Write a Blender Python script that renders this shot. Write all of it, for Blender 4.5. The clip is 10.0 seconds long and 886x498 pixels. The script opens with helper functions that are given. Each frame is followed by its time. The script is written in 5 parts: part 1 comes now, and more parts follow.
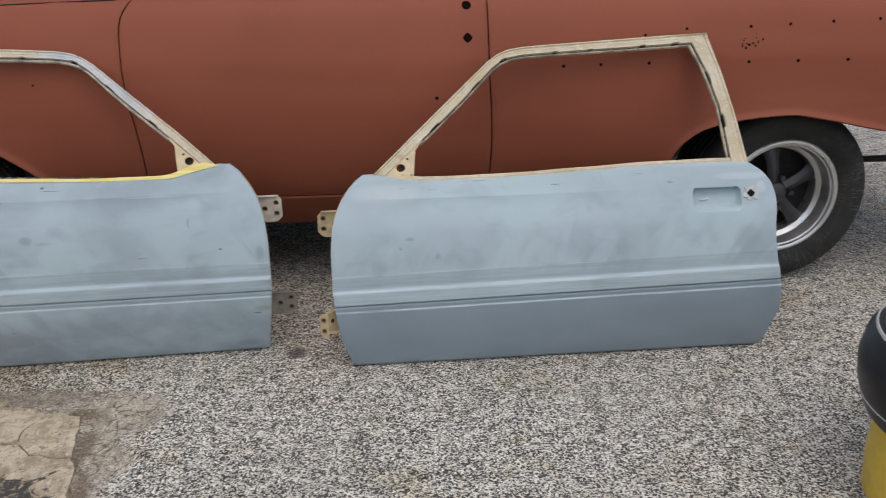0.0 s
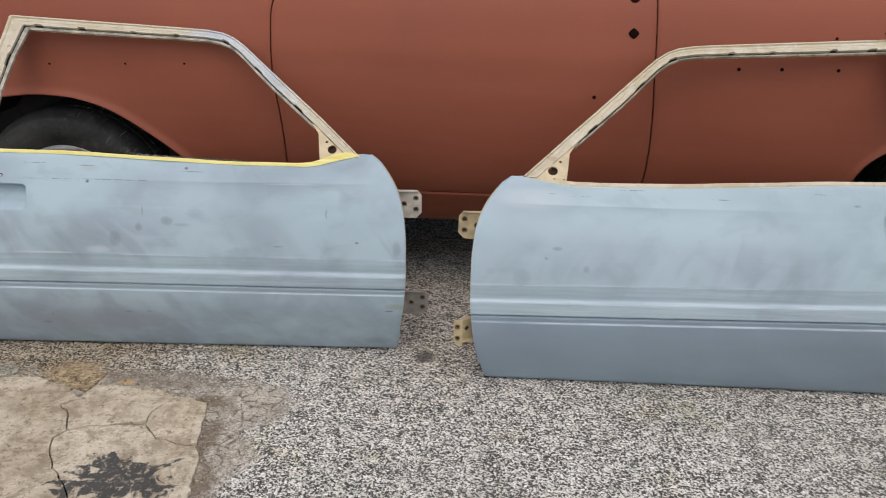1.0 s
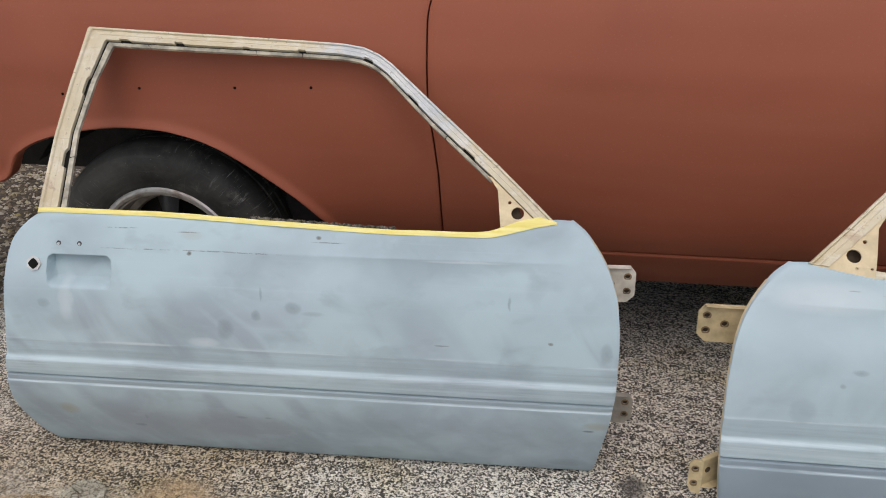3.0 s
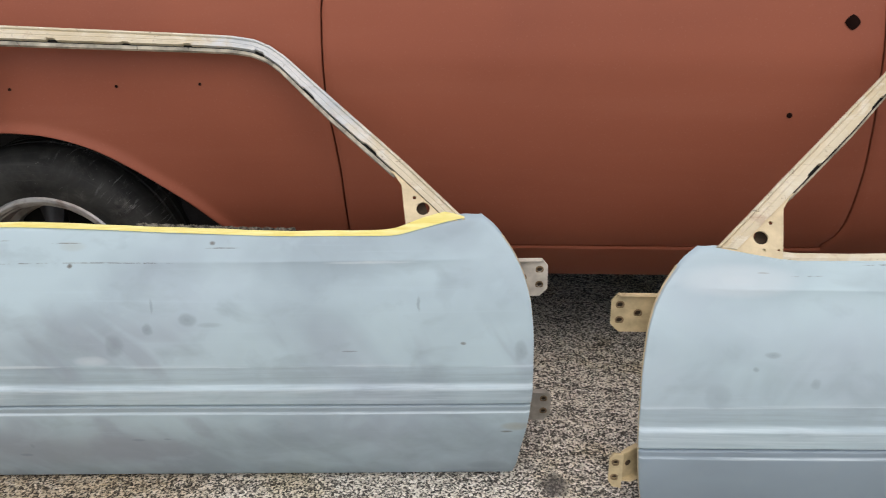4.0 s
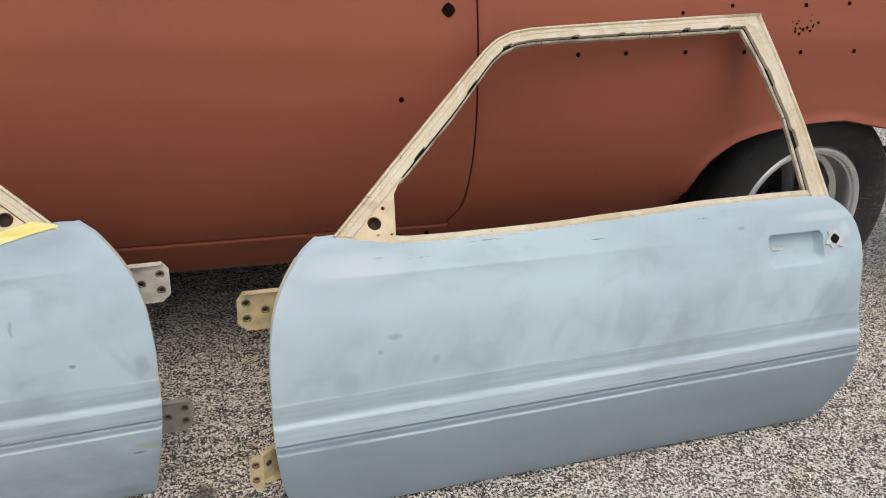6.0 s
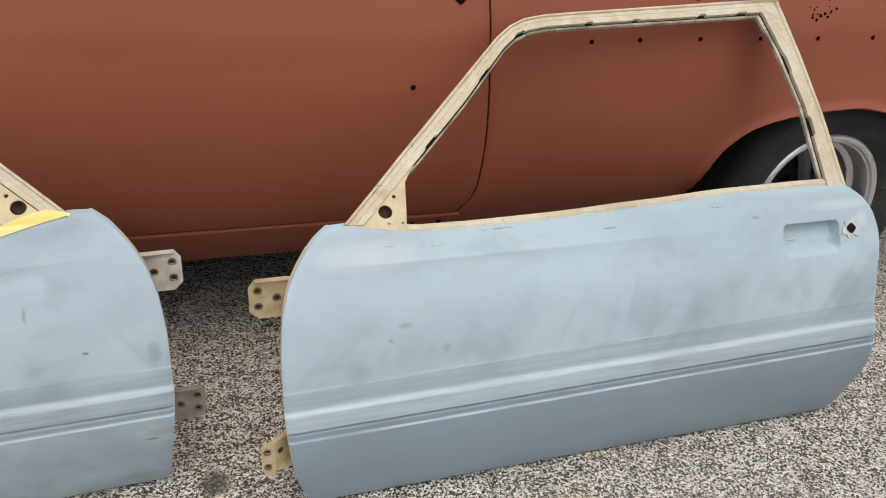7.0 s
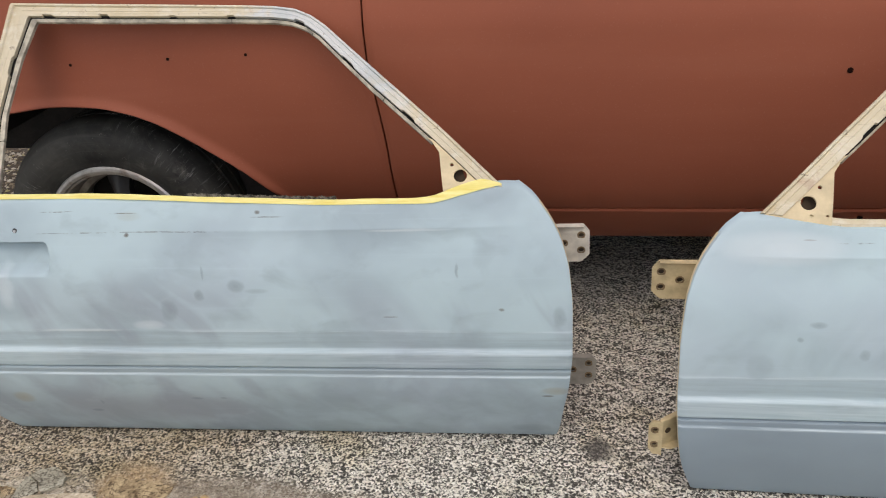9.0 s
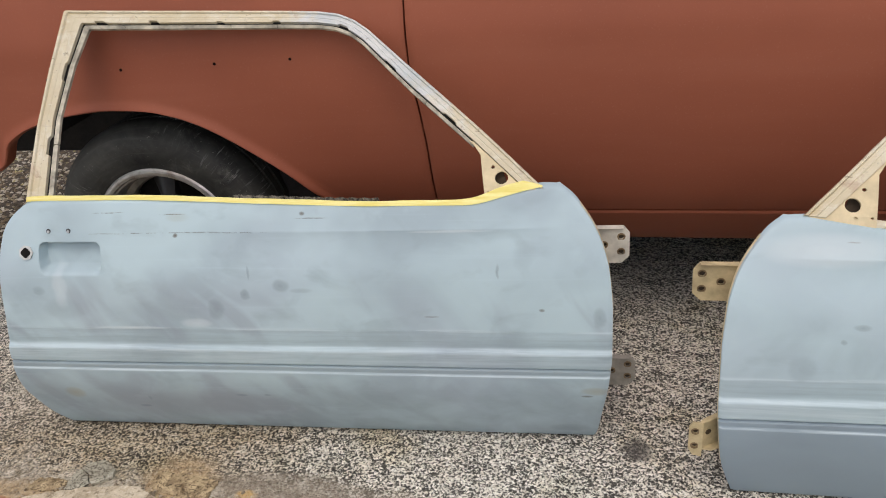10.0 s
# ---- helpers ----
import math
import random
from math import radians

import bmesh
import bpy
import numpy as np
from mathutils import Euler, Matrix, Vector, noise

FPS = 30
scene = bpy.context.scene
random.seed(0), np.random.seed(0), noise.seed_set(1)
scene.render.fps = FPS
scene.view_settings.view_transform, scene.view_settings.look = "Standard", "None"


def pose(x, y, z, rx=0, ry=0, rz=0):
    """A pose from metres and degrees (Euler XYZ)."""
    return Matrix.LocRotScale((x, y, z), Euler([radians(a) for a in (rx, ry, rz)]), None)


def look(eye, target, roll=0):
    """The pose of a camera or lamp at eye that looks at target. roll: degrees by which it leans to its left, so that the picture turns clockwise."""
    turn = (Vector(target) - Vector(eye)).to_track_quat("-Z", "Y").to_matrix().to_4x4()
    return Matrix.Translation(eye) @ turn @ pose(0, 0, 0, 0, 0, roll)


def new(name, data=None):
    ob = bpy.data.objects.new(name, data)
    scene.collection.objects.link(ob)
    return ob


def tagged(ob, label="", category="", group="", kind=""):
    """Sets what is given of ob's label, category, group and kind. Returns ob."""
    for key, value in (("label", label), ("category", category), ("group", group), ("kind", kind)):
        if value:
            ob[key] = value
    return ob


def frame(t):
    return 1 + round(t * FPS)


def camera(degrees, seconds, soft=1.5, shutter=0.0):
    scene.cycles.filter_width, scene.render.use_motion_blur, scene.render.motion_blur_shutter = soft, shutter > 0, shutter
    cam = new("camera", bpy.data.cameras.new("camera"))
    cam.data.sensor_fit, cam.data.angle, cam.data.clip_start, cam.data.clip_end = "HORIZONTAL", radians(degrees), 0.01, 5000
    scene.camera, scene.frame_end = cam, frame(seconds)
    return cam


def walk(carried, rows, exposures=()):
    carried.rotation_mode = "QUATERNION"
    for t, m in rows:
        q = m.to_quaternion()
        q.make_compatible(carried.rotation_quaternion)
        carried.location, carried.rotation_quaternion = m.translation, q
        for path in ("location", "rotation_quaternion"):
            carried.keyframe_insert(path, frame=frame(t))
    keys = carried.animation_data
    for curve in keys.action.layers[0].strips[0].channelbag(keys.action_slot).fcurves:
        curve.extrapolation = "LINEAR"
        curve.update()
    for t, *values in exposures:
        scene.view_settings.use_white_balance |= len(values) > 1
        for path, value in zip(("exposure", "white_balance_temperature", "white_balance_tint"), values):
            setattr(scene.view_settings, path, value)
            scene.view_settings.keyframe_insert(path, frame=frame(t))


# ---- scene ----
cam = camera(58.7, 10.0, soft=1.0, shutter=0.12)
PATH = [
    (0, (0.431, 0.621, 1.175), (0.579, 2.468, 0.424), -0.5),
    (0.2, (0.361, 0.644, 1.175), (0.441, 2.491, 0.412), 0.4),
    (0.5, (0.364, 0.627, 1.173), (0.356, 2.477, 0.413), 0.9),
    (0.8, (0.29, 0.714, 1.176), (0.278, 2.556, 0.397), 2.2),
    (1, (0.335, 0.768, 1.154), (0.213, 2.611, 0.385), 0.8),
    (1.5, (0.202, 1.002, 1.153), (-0.008, 2.821, 0.349), 0.3),
    (2, (0.077, 1.193, 1.177), (-0.211, 2.983, 0.333), -0.5),
    (2.2, (0.04, 1.261, 1.222), (-0.265, 3.023, 0.327), -1.1),
    (3.3, (-0.007, 1.414, 1.157), (-0.32, 3.199, 0.311), -1.1),
    (3.5, (-0.011, 1.429, 1.153), (-0.294, 3.216, 0.302), -1.3),
    (4, (0.028, 1.456, 1.133), (-0.098, 3.262, 0.283), -1.1),
    (4.5, (0.049, 1.449, 1.16), (0.285, 3.241, 0.305), 2.1),
    (5, (0.112, 1.49, 1.123), (0.634, 3.235, 0.298), 4.1),
    (5.5, (0.169, 1.5, 1.149), (0.771, 3.199, 0.28), 3.9),
    (7, (0.189, 1.503, 1.147), (0.753, 3.187, 0.227), 3.7),
    (7.5, (0.161, 1.501, 1.159), (0.59, 3.194, 0.185), 3.5),
    (8, (0.127, 1.49, 1.191), (0.297, 3.195, 0.16), 1.2),
    (8.5, (0.162, 1.481, 1.144), (-0.023, 3.222, 0.178), -3.1),
    (9, (0.115, 1.474, 1.159), (-0.224, 3.2, 0.207), -4.7),
    (9.5, (0.094, 1.465, 1.178), (-0.315, 3.171, 0.218), -5.7),
    (10, (0.099, 1.454, 1.172), (-0.316, 3.167, 0.226), -5.7),
]
EXPOSURES = [(0, -0.29, 6300, 11), (0.3, -0.07, 6320, 11), (0.5, -0.10, 6310, 11), (1, -0.09, 6300, 11), (2, -0.19, 6310, 11), (3.5, 0.07, 6510, 10), (5.5, 0.11, 6550, 10), (7.5, 0.10, 6560, 10), (10, 0.05, 6610, 10)]
walk(cam, [(t, look(eye, target, roll)) for t, eye, target, roll in PATH], EXPOSURES)

# ---- light ----
world = bpy.data.worlds.new("sky")
scene.world = world
world.use_nodes = True
wn = world.node_tree.nodes
sky = wn.new("ShaderNodeTexSky")
sky.sky_type = "NISHITA"
sky.sun_disc = False
SUN_UP, SUN_ROUND = 66.0, 182.0
sky.sun_elevation, sky.sun_rotation = radians(SUN_UP), radians(SUN_ROUND)
sky.dust_density, sky.ozone_density = 4.0, 1.0
world.node_tree.links.new(sky.outputs[0], wn["Background"].inputs[0])
wn["Background"].inputs[1].default_value = 0.13
sun = new("sun", bpy.data.lights.new("sun", "SUN"))
sun.data.energy, sun.data.angle, sun.data.color = 1.25, radians(120), (1.0, 0.96, 0.9)
sun_way = Vector((math.sin(radians(SUN_ROUND)) * math.cos(radians(SUN_UP)), math.cos(radians(SUN_ROUND)) * math.cos(radians(SUN_UP)), math.sin(radians(SUN_UP))))
sun.matrix_world = look(sun_way * 20, (0, 0, 0))


# ---- materials ----
class Nodes:
    """A small builder for one procedural material."""

    def __init__(self, name, rough=0.6, metal=0.0, spec=0.5):
        self.mat = bpy.data.materials.new(name)
        self.mat.use_nodes = True
        self.tree = self.mat.node_tree
        self.bsdf = self.tree.nodes["Principled BSDF"]
        self.bsdf.inputs["Roughness"].default_value = rough
        self.bsdf.inputs["Metallic"].default_value = metal
        self.bsdf.inputs["Specular IOR Level"].default_value = spec
        self.coord = self.tree.nodes.new("ShaderNodeTexCoord").outputs["Object"]

    def link(self, a, b):
        self.tree.links.new(a, b)

    def node(self, kind, **values):
        n = self.tree.nodes.new(kind)
        for key, value in values.items():
            n.inputs[key.replace("_", " ")].default_value = value
        return n

    def place(self, scale=(1, 1, 1), loc=(0, 0, 0), rot=(0, 0, 0), vector=None):
        n = self.node("ShaderNodeMapping")
        n.inputs["Scale"].default_value, n.inputs["Location"].default_value, n.inputs["Rotation"].default_value = scale, loc, rot
        self.link(vector or self.coord, n.inputs["Vector"])
        return n.outputs[0]

    def noise(self, scale, detail=4.0, rough=0.55, vector=None, warp=0.0):
        n = self.node("ShaderNodeTexNoise", Scale=scale, Detail=detail, Roughness=rough, Distortion=warp)
        self.link(vector or self.coord, n.inputs["Vector"])
        return n.outputs["Fac"]

    def voronoi(self, scale, vector=None, feature="F1", rand=1.0):
        n = self.node("ShaderNodeTexVoronoi", Scale=scale, Randomness=rand)
        n.feature = feature
        self.link(vector or self.coord, n.inputs["Vector"])
        return n

    def ramp(self, fac, *stops, ease="LINEAR"):
        n = self.tree.nodes.new("ShaderNodeValToRGB")
        n.color_ramp.interpolation = ease
        while len(n.color_ramp.elements) < len(stops):
            n.color_ramp.elements.new(0.5)
        for e, (p, c) in zip(n.color_ramp.elements, stops):
            e.position = p
            e.color = (*c, 1) if not isinstance(c, (int, float)) else (c, c, c, 1)
        self.link(fac, n.inputs[0])
        return n.outputs[0]

    def mix(self, fac, a, b, how="MIX"):
        n = self.tree.nodes.new("ShaderNodeMix")
        n.data_type, n.blend_type = "RGBA", how
        for socket, value in ((n.inputs[0], fac), (n.inputs[6], a), (n.inputs[7], b)):
            if isinstance(value, bpy.types.NodeSocket):
                self.link(value, socket)
            elif isinstance(value, (int, float)):
                socket.default_value = value
            else:
                socket.default_value = (*value, 1)
        return n.outputs[2]

    def math(self, how, a, b=0.0, clamp=False):
        n = self.tree.nodes.new("ShaderNodeMath")
        n.operation, n.use_clamp = how, clamp
        for socket, value in zip(n.inputs, (a, b)):
            if isinstance(value, (int, float)):
                socket.default_value = value
            else:
                self.link(value, socket)
        return n.outputs[0]

    def axis(self, which, vector=None):
        n = self.tree.nodes.new("ShaderNodeSeparateXYZ")
        self.link(vector or self.coord, n.inputs[0])
        return n.outputs[which]

    def random(self):
        return self.tree.nodes.new("ShaderNodeObjectInfo").outputs["Random"]

    def island(self):
        return self.tree.nodes.new("ShaderNodeNewGeometry").outputs["Random Per Island"]

    def spot(self, u, z, ru, rz, soft=1.0, warp=None):
        """1 inside a blurred oval at (u, z) of the object's own x and z, 0 outside."""
        x = self.math("DIVIDE", self.math("SUBTRACT", self.axis(0, warp), u), ru)
        y = self.math("DIVIDE", self.math("SUBTRACT", self.axis(2, warp), z), rz)
        d = self.math("ADD", self.math("MULTIPLY", x, x), self.math("MULTIPLY", y, y))
        return self.ramp(d, (0.0, 1.0), (0.12, 0.8), (soft, 0.0), ease="EASE")

    def bump(self, height, strength=0.3, distance=0.002):
        n = self.node("ShaderNodeBump", Strength=strength, Distance=distance)
        self.link(height, n.inputs["Height"])
        self.link(n.outputs[0], self.bsdf.inputs["Normal"])

    def done(self, colour, rough=None):
        if isinstance(colour, bpy.types.NodeSocket):
            self.link(colour, self.bsdf.inputs["Base Color"])
        else:
            self.bsdf.inputs["Base Color"].default_value = (*colour, 1)
        if rough is not None:
            self.link(rough, self.bsdf.inputs["Roughness"])
        return self.mat


def make_primer_grey(name, light, mid, dark, flip, marks, seed, crease, contrast=1.0, sill=None):
    """Sanded grey-blue primer with cloudy sanding patches, streaks and smudges. flip: -1 on the mirrored door."""
    m = Nodes(name, 0.5, 0, 0.4)
    swirl = m.place(scale=(1.0, 1.0, 1.5), rot=(0, radians(30 * flip), 0), loc=(seed, 0, 0))
    cloud = m.noise(3.2, 3, 0.5, swirl, 0.25)
    fine = m.noise(9.0, 4, 0.55, swirl, 0.5)
    streak = m.noise(1.0, 3, 0.6, m.place(scale=(2.2, 40, 120)))
    grain = m.noise(420, 2, 0.5)
    lilac = (mid[0] * 1.07, mid[1] * 0.995, mid[2] * 1.04)
    col = m.mix(m.ramp(cloud, (0.38, 0.0), (0.58, 1.0)), mid, light)
    col = m.mix(m.ramp(m.noise(2.8, 3, 0.5, m.place(loc=(seed + 9, 0, 2))), (0.48, 0.0), (0.64, 0.5)), col, lilac)
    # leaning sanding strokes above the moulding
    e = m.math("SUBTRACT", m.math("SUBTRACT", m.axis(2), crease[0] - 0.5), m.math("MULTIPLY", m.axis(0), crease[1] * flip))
    lean = m.place(rot=(0, radians(-24 if flip > 0 else 36), 0), loc=(seed, 0, seed))
    stroke = m.noise(1.0, 2.5, 0.5, m.place(scale=(9.5, 1, 3.4), vector=lean), 0.9)
    zone = m.ramp(e, (0.0, 0.0), (0.503, 0.2), (0.535, 1.0), (0.60, 0.9), (0.68, 0.0))
    along = m.math("MULTIPLY", m.axis(0), flip * 0.5)
    zone = m.math("MULTIPLY", zone, m.ramp(along, (0.10, 0.45), (0.30, 0.35), (0.40, 1.0)) if flip < 0 else m.ramp(along, (0.05, 0.6), (0.25, 0.7), (0.40, 1.0)))
    col = m.mix(m.math("MULTIPLY", zone, m.ramp(stroke, (0.50, 0.0), (0.62, contrast))), col, dark if flip > 0 else (0.292, 0.328, 0.380))
    col = m.mix(m.math("MULTIPLY", zone, m.ramp(stroke, (0.34, 0.9 * contrast), (0.47, 0.0))), col, tuple(c * 1.12 for c in light))
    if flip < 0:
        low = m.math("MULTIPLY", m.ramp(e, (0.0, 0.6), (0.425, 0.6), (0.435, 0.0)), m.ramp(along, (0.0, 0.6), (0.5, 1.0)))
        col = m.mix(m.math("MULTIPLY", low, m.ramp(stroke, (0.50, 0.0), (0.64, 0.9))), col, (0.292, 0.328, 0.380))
        col = m.mix(m.math("MULTIPLY", low, m.ramp(stroke, (0.34, 1.0), (0.47, 0.0))), col, light)
    col = m.mix(m.ramp(fine, (0.54, 0.0), (0.70, 0.6 * contrast)), col, dark)
    col = m.mix(m.ramp(fine, (0.30, 0.7 * contrast), (0.45, 0.0)), col, light)
    col = m.mix(m.ramp(streak, (0.62, 0.0), (0.80, 0.2)), col, tuple(min(1, c * 1.15) for c in light))
    # sanding streaks follow the moulding; crest highlights and valley shade are painted in
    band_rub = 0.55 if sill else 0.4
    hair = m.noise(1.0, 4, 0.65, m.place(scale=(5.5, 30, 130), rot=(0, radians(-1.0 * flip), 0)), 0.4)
    rub_highlight = (min(1, light[0] * 1.34), min(1, light[1] * 1.22), min(1, light[2] * 1.21))
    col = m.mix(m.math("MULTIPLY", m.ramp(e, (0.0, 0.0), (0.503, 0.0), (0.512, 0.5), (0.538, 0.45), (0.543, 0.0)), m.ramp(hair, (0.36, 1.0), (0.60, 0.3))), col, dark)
    col = m.mix(m.math("MULTIPLY", m.ramp(e, (0.0, 0.0), (0.540, 0.0), (0.543, 0.6), (0.548, 0.0)), m.ramp(hair, (0.46, 0.0), (0.58, 1.0))), col, rub_highlight)
    col = m.mix(m.math("MULTIPLY", m.ramp(e, (0.0, 0.0), (0.458, 0.0), (0.464, band_rub), (0.484, band_rub), (0.492, 0.7), (0.502, 0.65), (0.506, 0.0)), m.ramp(hair, (0.40, 0.0), (0.62, 0.9))), col, rub_highlight)
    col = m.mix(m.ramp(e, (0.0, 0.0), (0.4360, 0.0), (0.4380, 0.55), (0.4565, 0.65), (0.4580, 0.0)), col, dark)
    # mottled tone that gets darker towards the bottom edge
    low_dark = m.math("MULTIPLY", m.ramp(e, (0.0, 0.0), (0.20, 0.75), (0.32, 0.45), (0.434, 0.1), (0.436, 0.0)), m.ramp(fine, (0.40, 0.4), (0.60, 1.0)))
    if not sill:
        col = m.mix(low_dark, col, dark)
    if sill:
        # unsanded, darker primer below the moulding; shade of the tucked-under panel is painted in too
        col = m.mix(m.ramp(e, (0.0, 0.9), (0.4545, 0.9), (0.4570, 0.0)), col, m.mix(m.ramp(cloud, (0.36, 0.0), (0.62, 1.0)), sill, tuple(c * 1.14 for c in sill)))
    # pale lip line: rubbed primer with the lip's highlight painted on
    col = m.mix(m.math("MULTIPLY", m.ramp(e, (0.0, 0.0), (0.4335, 0.0), (0.4355, 0.8), (0.4385, 0.8), (0.4405, 0.0)), m.ramp(hair, (0.38, 0.1), (0.56, 0.9))), col, rub_highlight)
    wobble = m.node("ShaderNodeVectorMath")
    wobble.operation = "ADD"
    n3 = m.node("ShaderNodeTexNoise", Scale=30.0, Detail=4.0)
    m.link(m.coord, n3.inputs["Vector"])
    amount = m.node("ShaderNodeVectorMath")
    amount.operation = "MULTIPLY_ADD"
    m.link(n3.outputs["Color"], amount.inputs[0])
    amount.inputs[1].default_value, amount.inputs[2].default_value = (0.020, 0.020, 0.0030), (-0.010, -0.010, -0.0015)
    m.link(m.coord, wobble.inputs[0])
    m.link(amount.outputs[0], wobble.inputs[1])
    torn = m.ramp(m.noise(48, 4, 0.7, m.place(loc=(seed, 1, 1))), (0.44, 0.0), (0.56, 1.0))
    for u, z, ru, rz, tone, much in marks:
        much = m.math("MULTIPLY", torn, much) if rz < 0.002 and ru > 0.02 else much
        col = m.mix(m.math("MULTIPLY", m.spot(u * flip, z, ru, rz, 1.0, wobble.outputs[0]), much), col, tone)
    m.bump(m.mix(0.5, grain, streak), 0.10, 0.0006)
    return m.done(col, m.ramp(cloud, (0.3, 0.5), (0.7, 0.66)))


def make_cream(name, grey_zone, seed):
    """Old cream paint, rubbed pale and through to primer in places, with small dark chips. grey_zone: share of rubbed
    grey on the front part.
    """
    m = Nodes(name, 0.5, 0, 0.45)
    base = m.place(loc=(seed, 0, 0))
    cloud = m.noise(7, 5, 0.6, base)
    blotch = m.noise(26, 5, 0.7, base, 0.6)
    scuff = m.noise(75, 4, 0.7, base, 0.4)
    scrape = m.noise(1.0, 5, 0.7, m.place(scale=(14, 50, 150), rot=(0, radians(5), 0), loc=(seed, 0, 3)), 0.8)
    col = m.mix(m.ramp(cloud, (0.35, 0.0), (0.65, 1.0)), (0.52, 0.43, 0.27), (0.63, 0.56, 0.41))
    col = m.mix(m.ramp(blotch, (0.51, 0.0), (0.64, 0.6)), col, (0.69, 0.645, 0.53))
    if grey_zone:
        along = m.math("ADD", m.math("ABSOLUTE", m.axis(0)), m.math("MULTIPLY", m.math("SUBTRACT", blotch, 0.5), 0.35))
        front = m.math("MULTIPLY", m.ramp(along, (0.26, 0.10), (0.40, 1.0), (0.56, 1.0), (0.66, 0.0)), grey_zone)
        col = m.mix(front, col, m.mix(m.ramp(cloud, (0.4, 0.0), (0.6, 1.0)), (0.47, 0.505, 0.52), (0.61, 0.615, 0.60)))
    col = m.mix(m.ramp(m.noise(17, 5, 0.7, m.place(loc=(seed, 4, 2)), 0.6), (0.60, 0.0), (0.68, 0.45)), col, (0.36, 0.22, 0.16))
    col = m.mix(m.ramp(scrape, (0.60, 0.0), (0.68, 0.32)), col, (0.28, 0.215, 0.14))
    col = m.mix(m.ramp(scrape, (0.30, 0.6), (0.38, 0.0)), col, (0.72, 0.70, 0.64))
    col = m.mix(m.math("MULTIPLY", m.ramp(scuff, (0.62, 0.0), (0.67, 0.7)), m.ramp(cloud, (0.45, 0.0), (0.58, 1.0))), col, (0.17, 0.12, 0.075))
    m.bump(scuff, 0.15, 0.0008)
    return m.done(col)


def make_red_oxide():
    """Flat red oxide primer with faint overspray clouds and dust."""
    m = Nodes("red_oxide_primer", 0.62, 0, 0.28)
    cloud = m.noise(2.1, 5, 0.6, None, 0.4)
    drift = m.noise(1.0, 4, 0.6, m.place(scale=(0.9, 1.0, 9.0)))
    speck = m.noise(240, 2, 0.5)
    col = m.mix(m.ramp(cloud, (0.3, 0.0), (0.7, 1.0)), (0.249, 0.0705, 0.0362), (0.291, 0.0860, 0.0452))
    col = m.mix(m.ramp(drift, (0.52, 0.0), (0.72, 0.35)), col, (0.320, 0.106, 0.060))
    col = m.mix(m.ramp(speck, (0.62, 0.0), (0.72, 0.18)), col, (0.37, 0.15, 0.10))
    m.bump(m.mix(0.5, m.noise(700, 2), m.noise(3.5, 2)), 0.12, 0.0012)
    return m.done(col, m.ramp(cloud, (0.3, 0.56), (0.7, 0.68)))


